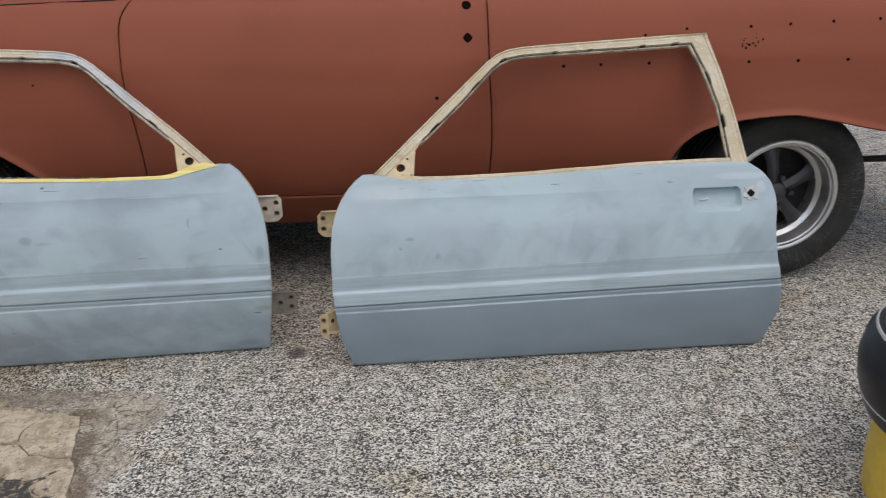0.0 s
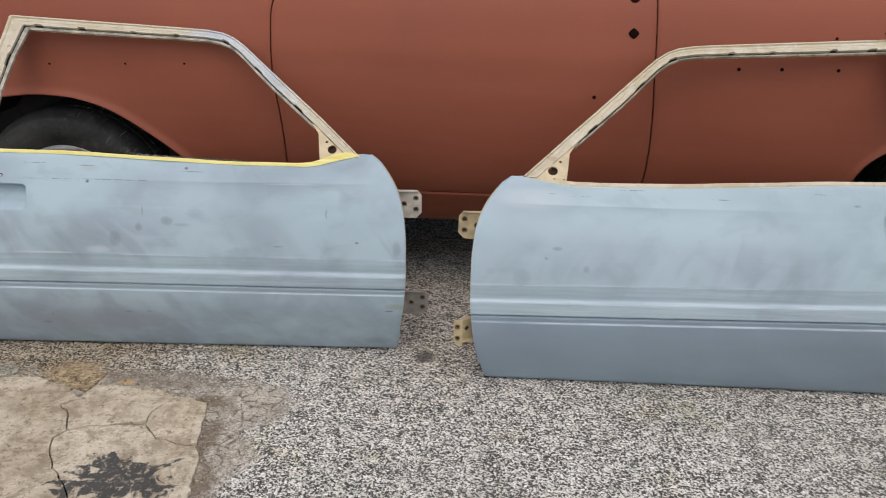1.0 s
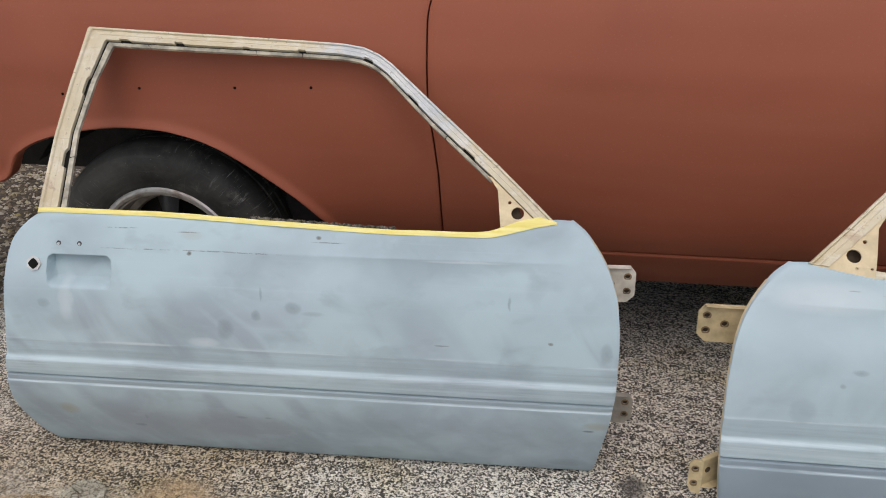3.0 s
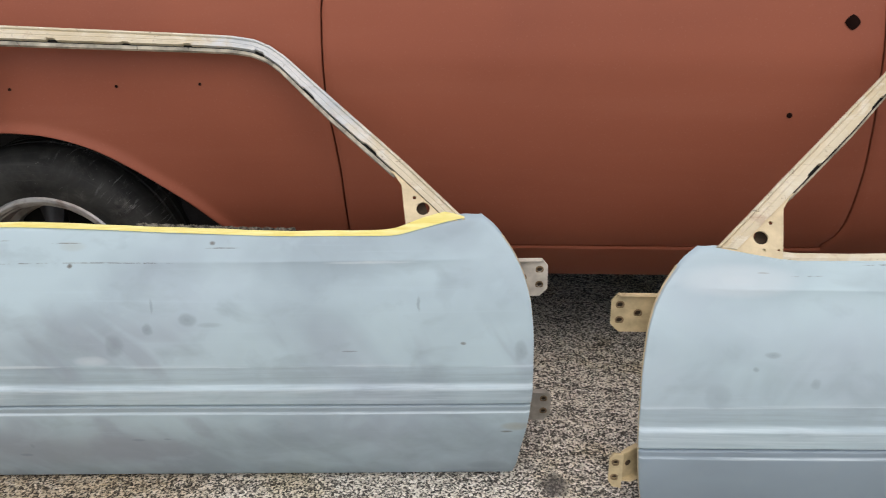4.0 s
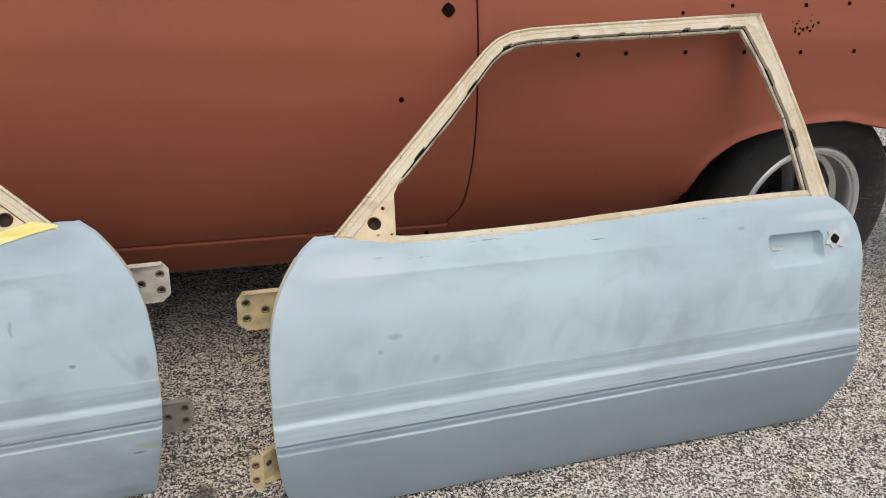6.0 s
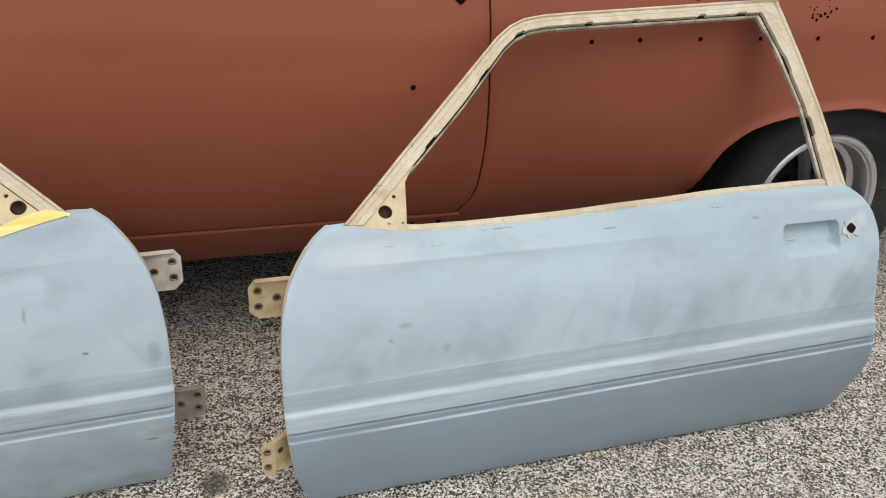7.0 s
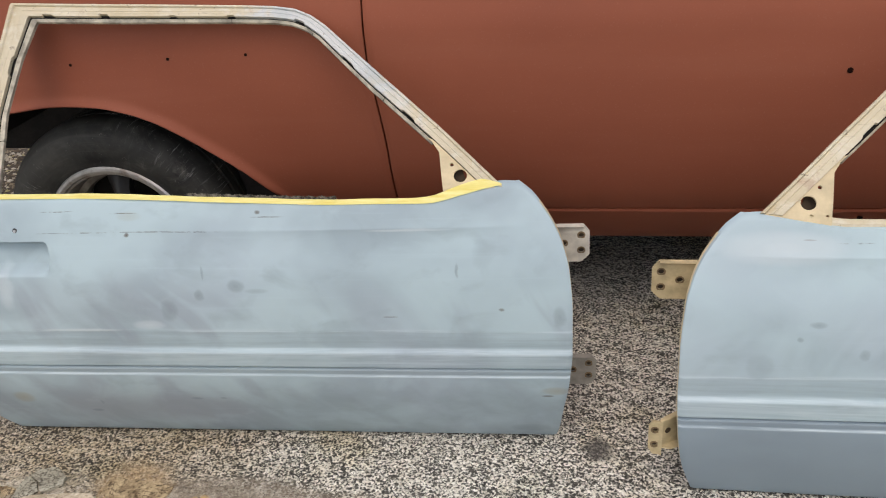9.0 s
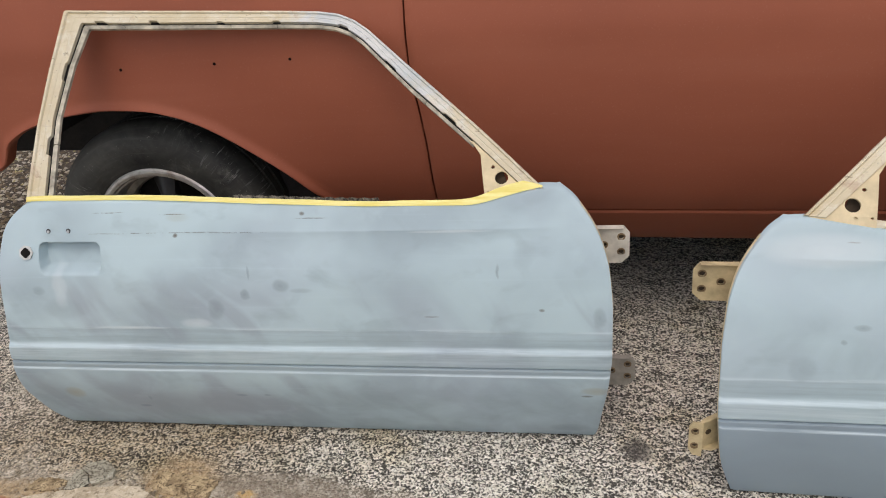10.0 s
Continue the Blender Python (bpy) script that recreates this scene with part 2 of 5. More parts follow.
def make_ground():
    """Worn exposed-aggregate paving: pale and black chips in a dark binder, with cement and earth stains to one side."""
    m = Nodes("exposed_aggregate", 0.85, 0, 0.25)
    n3 = m.node("ShaderNodeTexNoise", Scale=88.0, Detail=2.0)
    m.link(m.coord, n3.inputs["Vector"])
    warp = m.node("ShaderNodeVectorMath")
    warp.operation = "MULTIPLY_ADD"
    m.link(n3.outputs["Color"], warp.inputs[0])
    warp.inputs[1].default_value = (0.0080, 0.0080, 0.0)
    m.link(m.coord, warp.inputs[2])
    v = m.voronoi(158, warp.outputs[0])
    chip = m.axis(0, v.outputs["Color"])
    tint = m.axis(1, v.outputs["Color"])
    patchy = m.noise(21, 4, 0.65)
    worm = m.noise(192, 2.0, 0.55, warp.outputs[0], 0.35)
    worm = m.math("ADD", worm, m.math("MULTIPLY", m.math("SUBTRACT", chip, 0.5), 0.10))
    worm = m.math("ADD", worm, m.math("MULTIPLY", m.math("SUBTRACT", patchy, 0.5), 0.30))
    pale = m.ramp(chip, (0.0, (0.40, 0.372, 0.32)), (0.35, (0.64, 0.605, 0.535)), (0.75, (0.76, 0.73, 0.66)), (1.0, (0.88, 0.855, 0.80)))
    pale = m.mix(m.ramp(tint, (0.78, 0.0), (0.95, 0.4)), pale, (0.47, 0.40, 0.30))
    grey = m.mix(m.ramp(tint, (0.0, 0.0), (0.3, 1.0)), (0.076, 0.075, 0.069), (0.196, 0.188, 0.168))
    col = m.mix(m.ramp(worm, (0.455, 0.0), (0.545, 1.0)), grey, pale)
    col = m.mix(m.ramp(worm, (0.385, 1.0), (0.465, 0.0)), col, (0.042, 0.039, 0.036))
    col = m.mix(m.ramp(chip, (0.10, 0.75), (0.14, 0.0)), col, (0.06, 0.056, 0.05))
    col = m.mix(1.0, col, (1.075, 1.07, 1.035), "MULTIPLY")
    x, y = m.axis(0), m.axis(1)
    broad, mid, small = m.noise(1.3, 5, 0.6), m.noise(5.5, 5, 0.65), m.noise(30, 4, 0.7)
    col = m.mix(m.ramp(broad, (0.50, 0.0), (0.74, 0.25)), col, (0.34, 0.305, 0.255))
    # yellowish and grey-green grime blotches
    col = m.mix(m.ramp(m.noise(4.6, 4, 0.65, m.place(loc=(7, 3, 0))), (0.54, 0.0), (0.66, 0.55)), col, (0.80, 0.74, 0.56), "MULTIPLY")
    col = m.mix(m.ramp(m.noise(3.1, 4, 0.65, m.place(loc=(2, 8, 0))), (0.55, 0.0), (0.68, 0.5)), col, (0.72, 0.76, 0.70), "MULTIPLY")

    def off_centre(noise_, much):
        return m.math("MULTIPLY", m.math("SUBTRACT", noise_, 0.5), much)

    fx, fy = m.math("ADD", x, 0.75), m.math("SUBTRACT", y, 2.15)
    reach = m.math("SQRT", m.math("ADD", m.math("MULTIPLY", fx, fx), m.math("MULTIPLY", fy, fy)))
    around = m.ramp(m.math("ADD", m.math("MULTIPLY", reach, 0.5), off_centre(broad, 0.5)), (0.36, 1.0), (0.62, 0.0))
    # brown staining that grows towards the broken concrete
    drift = m.math("ADD", m.math("MULTIPLY", x, -1.0), m.math("ADD", off_centre(mid, 1.0), off_centre(broad, 0.6)))
    brown = m.math("MULTIPLY", m.ramp(drift, (0.22, 0.0), (0.72, 0.9)), m.ramp(small, (0.28, 0.55), (0.55, 1.0)))
    brown = m.math("MULTIPLY", brown, around)
    col = m.mix(brown, col, (0.66, 0.56, 0.43), "MULTIPLY")
    # thin cement film left beside the slab, cracked and worn through
    near = m.math("ADD", m.math("SUBTRACT", m.math("MULTIPLY", y, 0.18), x), -0.606)
    near = m.math("ADD", near, off_centre(mid, 0.30))
    inner = m.math("ADD", m.math("SUBTRACT", 2.575, y), off_centre(mid, 0.30))
    hold = m.math("MULTIPLY", m.ramp(near, (0.0, 0.0), (0.07, 1.0)), m.ramp(inner, (0.0, 0.0), (0.09, 1.0)))
    streak = m.noise(17, 5, 0.7, None, 1.0)
    cement = m.mix(m.ramp(streak, (0.36, 0.0), (0.58, 1.0)), (0.30, 0.25, 0.185), (0.60, 0.535, 0.43))
    cracks = m.voronoi(26, warp.outputs[0], "DISTANCE_TO_EDGE")
    crackle = m.noise(24, 4, 0.6, m.place(loc=(5, 1, 0)), 1.6)
    line = m.math("ABSOLUTE", m.math("SUBTRACT", crackle, 0.5))
    cement = m.mix(m.ramp(line, (0.0, 0.85), (0.012, 0.5), (0.022, 0.0)), cement, (0.10, 0.078, 0.05))
    cement = m.mix(m.math("MULTIPLY", m.ramp(cracks.outputs["Distance"], (0.02, 0.9), (0.09, 0.0)), m.ramp(small, (0.42, 0.0), (0.55, 1.0))), cement, (0.12, 0.093, 0.06))
    cement = m.mix(m.ramp(m.noise(130, 3, 0.7), (0.58, 0.0), (0.68, 0.6)), cement, (0.15, 0.12, 0.085))
    hold = m.math("MULTIPLY", hold, around)
    lay = m.math("MULTIPLY", hold, m.ramp(m.noise(42, 4, 0.7), (0.33, 0.45), (0.45, 0.97)))
    col = m.mix(lay, col, cement)

    def patch_at(cx, cy, rx, ry, ragged_by, strength, grain):
        """1 inside a ragged oval on the ground, thinned out by the grain."""
        dx, dy = m.math("DIVIDE", m.math("SUBTRACT", x, cx), rx), m.math("DIVIDE", m.math("SUBTRACT", y, cy), ry)
        d = m.math("SQRT", m.math("ADD", m.math("MULTIPLY", dx, dx), m.math("MULTIPLY", dy, dy)))
        d = m.math("ADD", d, m.math("ADD", off_centre(mid, ragged_by), off_centre(small, ragged_by)))
        return m.math("MULTIPLY", m.ramp(d, (0.55, strength), (1.0, 0.0)), grain)

    gritty = m.ramp(m.noise(75, 4, 0.75), (0.36, 0.45), (0.56, 1.0))
    # grey-brown dirt along the slab, orange-tan crust in its gaps and rusty flecks
    col = m.mix(patch_at(-0.56, 2.540, 0.24, 0.055, 1.2, 0.85, gritty), col, m.mix(m.ramp(small, (0.38, 0.0), (0.6, 1.0)), (0.15, 0.115, 0.08), (0.33, 0.28, 0.215)))
    for cx, cy, rx, ry in ((-0.325, 2.31, 0.035, 0.10), (-0.285, 2.14, 0.035, 0.10), (-0.37, 2.45, 0.06, 0.03), (-0.26, 2.00, 0.04, 0.08)):
        col = m.mix(patch_at(cx, cy, rx, ry, 1.4, 0.8, gritty), col, (0.17, 0.125, 0.08))
    crust = m.mix(m.ramp(m.noise(60, 5, 0.75), (0.38, 0.0), (0.60, 1.0)), (0.20, 0.130, 0.065), (0.54, 0.40, 0.235))
    for cx, cy, rx, ry, much in ((-0.785, 2.530, 0.095, 0.095, 1.0), (-1.13, 2.475, 0.15, 0.045, 0.9), (-1.35, 2.45, 0.16, 0.09, 0.7)):
        col = m.mix(patch_at(cx, cy, rx, ry, 1.1, much, gritty), col, crust)
    col = m.mix(patch_at(-0.626, 2.520, 0.030, 0.016, 0.8, 0.9, gritty), col, (0.56, 0.36, 0.14))
    col = m.mix(patch_at(-1.165, 2.448, 0.050, 0.016, 0.9, 0.9, gritty), col, (0.40, 0.155, 0.06))
    # old oil spot
    ox = m.math("DIVIDE", m.math("SUBTRACT", x, 0.158), 0.034)
    oy = m.math("DIVIDE", m.math("SUBTRACT", y, 2.728), 0.040)
    oil = m.math("ADD", m.math("ADD", m.math("MULTIPLY", ox, ox), m.math("MULTIPLY", oy, oy)), off_centre(m.noise(45, 3), 1.6))
    col = m.mix(m.ramp(oil, (0.4, 0.8), (1.0, 0.0)), col, (0.075, 0.07, 0.065))
    m.bump(m.mix(0.4, m.ramp(v.outputs["Distance"], (0.1, 1.0), (0.7, 0.0)), worm), 0.7, 0.005)
    return m.done(col)


def make_concrete():
    """Tan worn concrete: pitted, stained, finely cracked, with a smear of old tar."""
    m = Nodes("worn_concrete", 0.9, 0, 0.2)
    cloud = m.noise(6, 6, 0.65, None, 0.4)
    pit = m.noise(75, 5, 0.75)
    scour = m.noise(22, 5, 0.7, None, 0.8)
    col = m.mix(m.ramp(cloud, (0.36, 0.0), (0.62, 1.0)), (0.43, 0.365, 0.265), (0.62, 0.555, 0.44))
    col = m.mix(m.ramp(scour, (0.54, 0.0), (0.66, 0.6)), col, (0.33, 0.25, 0.155))
    col = m.mix(m.ramp(scour, (0.34, 0.6), (0.44, 0.0)), col, (0.68, 0.605, 0.49))
    col = m.mix(m.ramp(pit, (0.54, 0.0), (0.62, 0.8)), col, (0.19, 0.145, 0.095))
    col = m.mix(m.ramp(pit, (0.32, 0.7), (0.40, 0.0)), col, (0.74, 0.68, 0.57))
    vein = m.noise(7.5, 5, 0.62, m.place(loc=(2, 6, 0)), 1.0)
    line = m.math("ABSOLUTE", m.math("SUBTRACT", vein, 0.5))
    crack = m.math("MULTIPLY", m.ramp(line, (0.0, 0.8), (0.003, 0.6), (0.008, 0.0)), m.ramp(m.noise(9, 3), (0.52, 0.0), (0.58, 0.7)))
    col = m.mix(crack, col, (0.085, 0.06, 0.038))
    mottle = m.noise(13, 5, 0.7, m.place(loc=(4, 2, 7)), 0.6)
    col = m.mix(m.ramp(mottle, (0.50, 0.0), (0.62, 0.75)), col, (0.30, 0.245, 0.17))
    col = m.mix(m.ramp(mottle, (0.36, 0.5), (0.46, 0.0)), col, (0.70, 0.645, 0.53))
    fleck = m.noise(150, 3, 0.7, m.place(loc=(1, 1, 4)))
    col = m.mix(m.math("MULTIPLY", m.ramp(fleck, (0.60, 0.0), (0.66, 0.8)), m.ramp(cloud, (0.44, 0.0), (0.56, 1.0))), col, (0.80, 0.76, 0.68))
    hollow = m.noise(38, 5, 0.75, m.place(loc=(3, 8, 1)), 0.5)
    col = m.mix(m.ramp(hollow, (0.62, 0.0), (0.68, 0.7)), col, (0.17, 0.13, 0.085))
    # tar
    x, y = m.axis(0), m.axis(1)
    dx = m.math("DIVIDE", m.math("ADD", x, 0.470), 0.120)
    dy = m.math("DIVIDE", m.math("ADD", y, -2.125), 0.085)
    rad = m.math("SQRT", m.math("ADD", m.math("MULTIPLY", dx, dx), m.math("MULTIPLY", dy, dy)))
    rad = m.math("ADD", rad, m.math("MULTIPLY", m.math("SUBTRACT", m.noise(15, 5, 0.65, None, 0.7), 0.5), 3.2))
    smear = m.math("MULTIPLY", m.ramp(rad, (0.80, 1.0), (0.93, 0.0)), m.ramp(m.noise(60, 4, 0.7), (0.36, 0.25), (0.46, 0.95)))
    col = m.mix(smear, col, (0.055, 0.058, 0.056))
    tone = m.mix(m.random(), (1.00, 0.96, 0.905), (1.14, 1.10, 1.04))
    col = m.mix(1.0, col, tone, "MULTIPLY")
    m.bump(m.mix(0.5, pit, scour), 0.9, 0.006)
    return m.done(col)


def make_rubber(name, dusty):
    """Tyre rubber: dust in rings round the axle, and pale scuffs that run outwards over the shoulder."""
    m = Nodes(name, 0.7, 0, 0.3)
    x, z = m.axis(0), m.axis(2)
    far = m.math("SQRT", m.math("ADD", m.math("MULTIPLY", x, x), m.math("MULTIPLY", z, z)))
    turn = m.math("ARCTAN2", z, x)
    polar = m.tree.nodes.new("ShaderNodeCombineXYZ")
    m.link(turn, polar.inputs[0])
    m.link(far, polar.inputs[1])
    m.link(m.axis(1), polar.inputs[2])
    dust = m.noise(7, 5, 0.65, None, 0.5)
    ring = m.noise(1.0, 3, 0.6, m.place(scale=(1.2, 70, 10), vector=polar.outputs[0]), 0.3)
    scuff = m.noise(1.0, 4, 0.7, m.place(scale=(46, 16, 16), vector=polar.outputs[0]), 0.4)
    worn = m.noise(4.2, 3, 0.6, m.place(loc=(3, 1, 2)))
    col = m.mix(m.ramp(dust, (0.36, 0.0), (0.64, dusty)), (0.018, 0.018, 0.017), (0.060, 0.059, 0.052))
    col = m.mix(m.ramp(ring, (0.54, 0.0), (0.72, dusty * 0.45)), col, (0.105, 0.102, 0.09))
    col = m.mix(m.math("MULTIPLY", m.ramp(scuff, (0.57, 0.0), (0.66, dusty)), m.ramp(worn, (0.46, 0.0), (0.56, 1.0))), col, (0.30, 0.295, 0.28))
    bloom = m.noise(16, 5, 0.72, m.place(loc=(6, 2, 5)), 0.6)
    col = m.mix(m.math("MULTIPLY", m.ramp(bloom, (0.52, 0.0), (0.66, dusty * 0.7)), m.ramp(worn, (0.40, 0.2), (0.56, 1.0))), col, (0.135, 0.130, 0.112))
    col = m.mix(m.ramp(m.noise(95, 3, 0.7, m.place(loc=(2, 2, 9))), (0.66, 0.0), (0.71, dusty * 0.6)), col, (0.24, 0.235, 0.21))
    m.bump(m.mix(0.5, m.noise(180, 3), scuff), 0.3, 0.0012)
    return m.done(col)


def make_mortar(name, dark, light, cut):
    """Crumbly old mortar: mottled, pitted and crossed by fine dark cracks."""
    m = Nodes(name, 0.92, 0, 0.2)
    streak, pit = m.noise(30, 5, 0.72, None, 0.8), m.noise(120, 4, 0.75)
    line = m.math("ABSOLUTE", m.math("SUBTRACT", m.noise(20, 4, 0.6, m.place(loc=(5, 1, 0)), 1.6), 0.5))
    col = m.mix(m.ramp(streak, (0.36, 0.0), (0.62, 1.0)), dark, light)
    col = m.mix(m.ramp(pit, (0.55, 0.0), (0.64, 0.85)), col, cut)
    col = m.mix(m.ramp(line, (0.0, 1.0), (0.010, 0.7), (0.022, 0.0)), col, cut)
    m.bump(m.mix(0.5, pit, streak), 0.9, 0.006)
    return m.done(col)


def make_plain(name, colour, rough, metal=0.0, vary=0.12, scale=30.0, spec=0.5):
    """A simple paint, plastic or metal with mottling at two scales."""
    m = Nodes(name, rough, metal, spec)
    a, b = m.noise(scale, 4, 0.6), m.noise(scale * 7, 3, 0.6)
    lo, hi = tuple(c * (1 - vary) for c in colour), tuple(min(1, c * (1 + vary)) for c in colour)
    col = m.mix(m.ramp(a, (0.35, 0.0), (0.65, 1.0)), lo, hi)
    m.bump(b, 0.12, 0.0006)
    return m.done(col, m.ramp(b, (0.3, max(0.03, rough - 0.07)), (0.7, min(1, rough + 0.07))))


def make_wheel_metal(name, colour, rough, stain):
    m = Nodes(name, rough, 0.9, 0.5)
    n = m.noise(14, 5, 0.65, None, 0.6)
    col = m.mix(m.ramp(n, (0.55 - stain * 0.2, 0.0), (0.72, min(1, stain * 1.6))), colour, (0.16, 0.10, 0.055))
    return m.done(col, m.ramp(n, (0.35, rough), (0.7, min(1, rough + 0.3))))


def make_tape():
    m = Nodes("yellow_masking_tape", 0.55, 0, 0.35)
    n = m.noise(1.0, 4, 0.6, m.place(scale=(14, 60, 160)))
    m.bump(n, 0.5, 0.0015)
    return m.done(m.mix(m.ramp(n, (0.35, 0.0), (0.65, 1.0)), (0.76, 0.64, 0.16), (0.86, 0.78, 0.33)))


def make_pebble(name, *tones):
    m = Nodes(name, 0.88, 0, 0.25)
    r = m.island()
    col = m.ramp(r, *zip((0.0, 0.3, 0.6, 0.85, 1.0), tones))
    m.bump(m.noise(120, 3), 0.4, 0.002)
    return m.done(col)


DARK = (0.275, 0.335, 0.366)
SMUDGE = (0.20, 0.240, 0.268)
LILAC = (0.305, 0.325, 0.365)
RUSTY = (0.33, 0.26, 0.13)
PALE = (0.60, 0.66, 0.675)
BROWN = (0.10, 0.075, 0.05)
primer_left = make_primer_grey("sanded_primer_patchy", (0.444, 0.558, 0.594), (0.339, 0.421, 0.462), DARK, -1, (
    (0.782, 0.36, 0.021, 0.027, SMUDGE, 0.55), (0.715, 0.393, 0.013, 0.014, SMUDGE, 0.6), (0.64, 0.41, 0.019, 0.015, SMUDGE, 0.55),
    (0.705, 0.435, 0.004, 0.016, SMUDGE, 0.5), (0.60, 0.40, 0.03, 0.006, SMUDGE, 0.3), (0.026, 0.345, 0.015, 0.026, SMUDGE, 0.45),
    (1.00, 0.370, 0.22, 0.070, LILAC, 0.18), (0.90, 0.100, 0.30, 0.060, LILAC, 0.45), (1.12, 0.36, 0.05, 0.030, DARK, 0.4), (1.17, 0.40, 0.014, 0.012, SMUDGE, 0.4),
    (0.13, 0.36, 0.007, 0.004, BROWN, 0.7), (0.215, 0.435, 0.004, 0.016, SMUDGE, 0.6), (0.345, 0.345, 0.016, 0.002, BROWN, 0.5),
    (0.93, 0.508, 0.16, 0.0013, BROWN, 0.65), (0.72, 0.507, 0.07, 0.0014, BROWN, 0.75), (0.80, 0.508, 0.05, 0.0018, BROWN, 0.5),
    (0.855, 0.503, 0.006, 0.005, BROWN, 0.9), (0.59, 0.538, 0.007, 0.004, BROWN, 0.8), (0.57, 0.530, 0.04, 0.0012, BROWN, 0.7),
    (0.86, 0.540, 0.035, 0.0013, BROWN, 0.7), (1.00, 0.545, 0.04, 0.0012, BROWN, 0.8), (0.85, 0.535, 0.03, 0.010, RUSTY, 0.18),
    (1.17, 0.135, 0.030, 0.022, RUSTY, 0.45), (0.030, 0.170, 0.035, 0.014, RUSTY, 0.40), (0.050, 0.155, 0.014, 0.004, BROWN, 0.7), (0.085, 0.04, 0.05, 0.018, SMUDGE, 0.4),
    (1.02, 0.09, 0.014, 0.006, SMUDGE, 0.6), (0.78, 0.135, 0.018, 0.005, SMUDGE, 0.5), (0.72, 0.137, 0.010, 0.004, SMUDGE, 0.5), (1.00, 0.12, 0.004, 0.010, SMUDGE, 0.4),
    # the pale line at (0.30, 0.505) paints the upper crease's highlight
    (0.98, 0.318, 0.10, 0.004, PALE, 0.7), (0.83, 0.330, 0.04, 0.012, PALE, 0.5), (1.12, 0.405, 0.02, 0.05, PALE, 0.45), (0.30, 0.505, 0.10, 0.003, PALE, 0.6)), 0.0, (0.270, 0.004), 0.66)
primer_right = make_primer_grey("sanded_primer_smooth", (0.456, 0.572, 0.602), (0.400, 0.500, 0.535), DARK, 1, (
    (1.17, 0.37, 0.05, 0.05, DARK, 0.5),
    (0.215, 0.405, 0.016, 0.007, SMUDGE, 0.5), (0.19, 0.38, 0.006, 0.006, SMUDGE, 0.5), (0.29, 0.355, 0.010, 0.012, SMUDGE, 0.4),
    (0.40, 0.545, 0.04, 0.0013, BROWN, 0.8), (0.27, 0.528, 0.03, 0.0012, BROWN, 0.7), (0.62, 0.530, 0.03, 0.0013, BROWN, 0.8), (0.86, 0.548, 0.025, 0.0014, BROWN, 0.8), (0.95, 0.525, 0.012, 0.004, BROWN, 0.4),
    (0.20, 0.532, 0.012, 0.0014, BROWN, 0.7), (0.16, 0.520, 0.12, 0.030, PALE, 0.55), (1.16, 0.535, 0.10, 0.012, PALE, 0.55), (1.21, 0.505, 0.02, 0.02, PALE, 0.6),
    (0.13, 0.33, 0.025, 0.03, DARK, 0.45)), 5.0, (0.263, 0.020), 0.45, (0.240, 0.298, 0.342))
cream_left = make_cream("cream_paint_rubbed_grey", 0.9, 2.0)
cream_right = make_cream("cream_paint_scuffed", 0.0, 7.0)
cream_hinge = make_plain("old_cream_hinge_paint", (0.50, 0.40, 0.23), 0.5, vary=0.22)
pale_hinge = make_plain("pale_cream_hinge_paint", (0.58, 0.54, 0.46), 0.5, vary=0.2)
grey_hinge = make_plain("dirty_grey_hinge_paint", (0.30, 0.28, 0.245), 0.6, vary=0.25)
plate_cream = make_plain("old_cream_plate_paint", (0.60, 0.49, 0.30), 0.5, vary=0.12)
cream_inside = make_plain("cream_inner_panel_paint", (0.55, 0.46, 0.28), 0.5, vary=0.18)
channel_grey = make_plain("dull_khaki_window_channel", (0.38, 0.335, 0.24), 0.5, vary=0.45)
channel_pale = make_plain("pale_window_channel", (0.42, 0.385, 0.30), 0.5, vary=0.45)
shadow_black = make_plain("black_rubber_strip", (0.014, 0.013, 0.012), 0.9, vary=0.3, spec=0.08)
torn_seal = make_plain("torn_seal_rubber", (0.16, 0.14, 0.11), 0.8, vary=0.85, scale=140)
steel = make_plain("bare_steel", (0.48, 0.48, 0.47), 0.4, 0.7)
red_oxide = make_red_oxide()
under_black = make_plain("black_underbody", (0.018, 0.016, 0.016), 0.9, vary=0.3)
rust_brown = make_plain("rusty_brown_edge", (0.20, 0.135, 0.07), 0.7, vary=0.3)
hole_brown = make_plain("dark_brown_hole", (0.055, 0.035, 0.018), 0.8, vary=0.3)
hole_black = make_plain("rusty_black_hole", (0.011, 0.005, 0.004), 1.0, vary=0.3, spec=0.02)
rubber = make_rubber("dusty_tyre_rubber", 0.85)
rubber_clean = make_rubber("clean_tyre_rubber", 0.3)
polished = make_wheel_metal("polished_alloy", (0.66, 0.66, 0.65), 0.26, 0.0)
stained_alloy = make_wheel_metal("stained_alloy", (0.52, 0.51, 0.49), 0.42, 0.5)
dark_spoke = make_plain("dark_grey_cast_spoke", (0.06, 0.06, 0.063), 0.42, 0.5)
ground_mat = make_ground()
concrete = make_concrete()
tape_yellow = make_tape()
grey_mortar = make_mortar("grey_mortar", (0.29, 0.265, 0.20), (0.50, 0.465, 0.365), (0.085, 0.07, 0.05))
tan_crust = make_mortar("orange_tan_crust", (0.17, 0.115, 0.062), (0.56, 0.43, 0.255), (0.07, 0.047, 0.027))
pebble_mat = make_pebble("mixed_pebbles", (0.07, 0.055, 0.04), (0.20, 0.155, 0.10), (0.36, 0.31, 0.235), (0.52, 0.48, 0.40), (0.30, 0.26, 0.10))
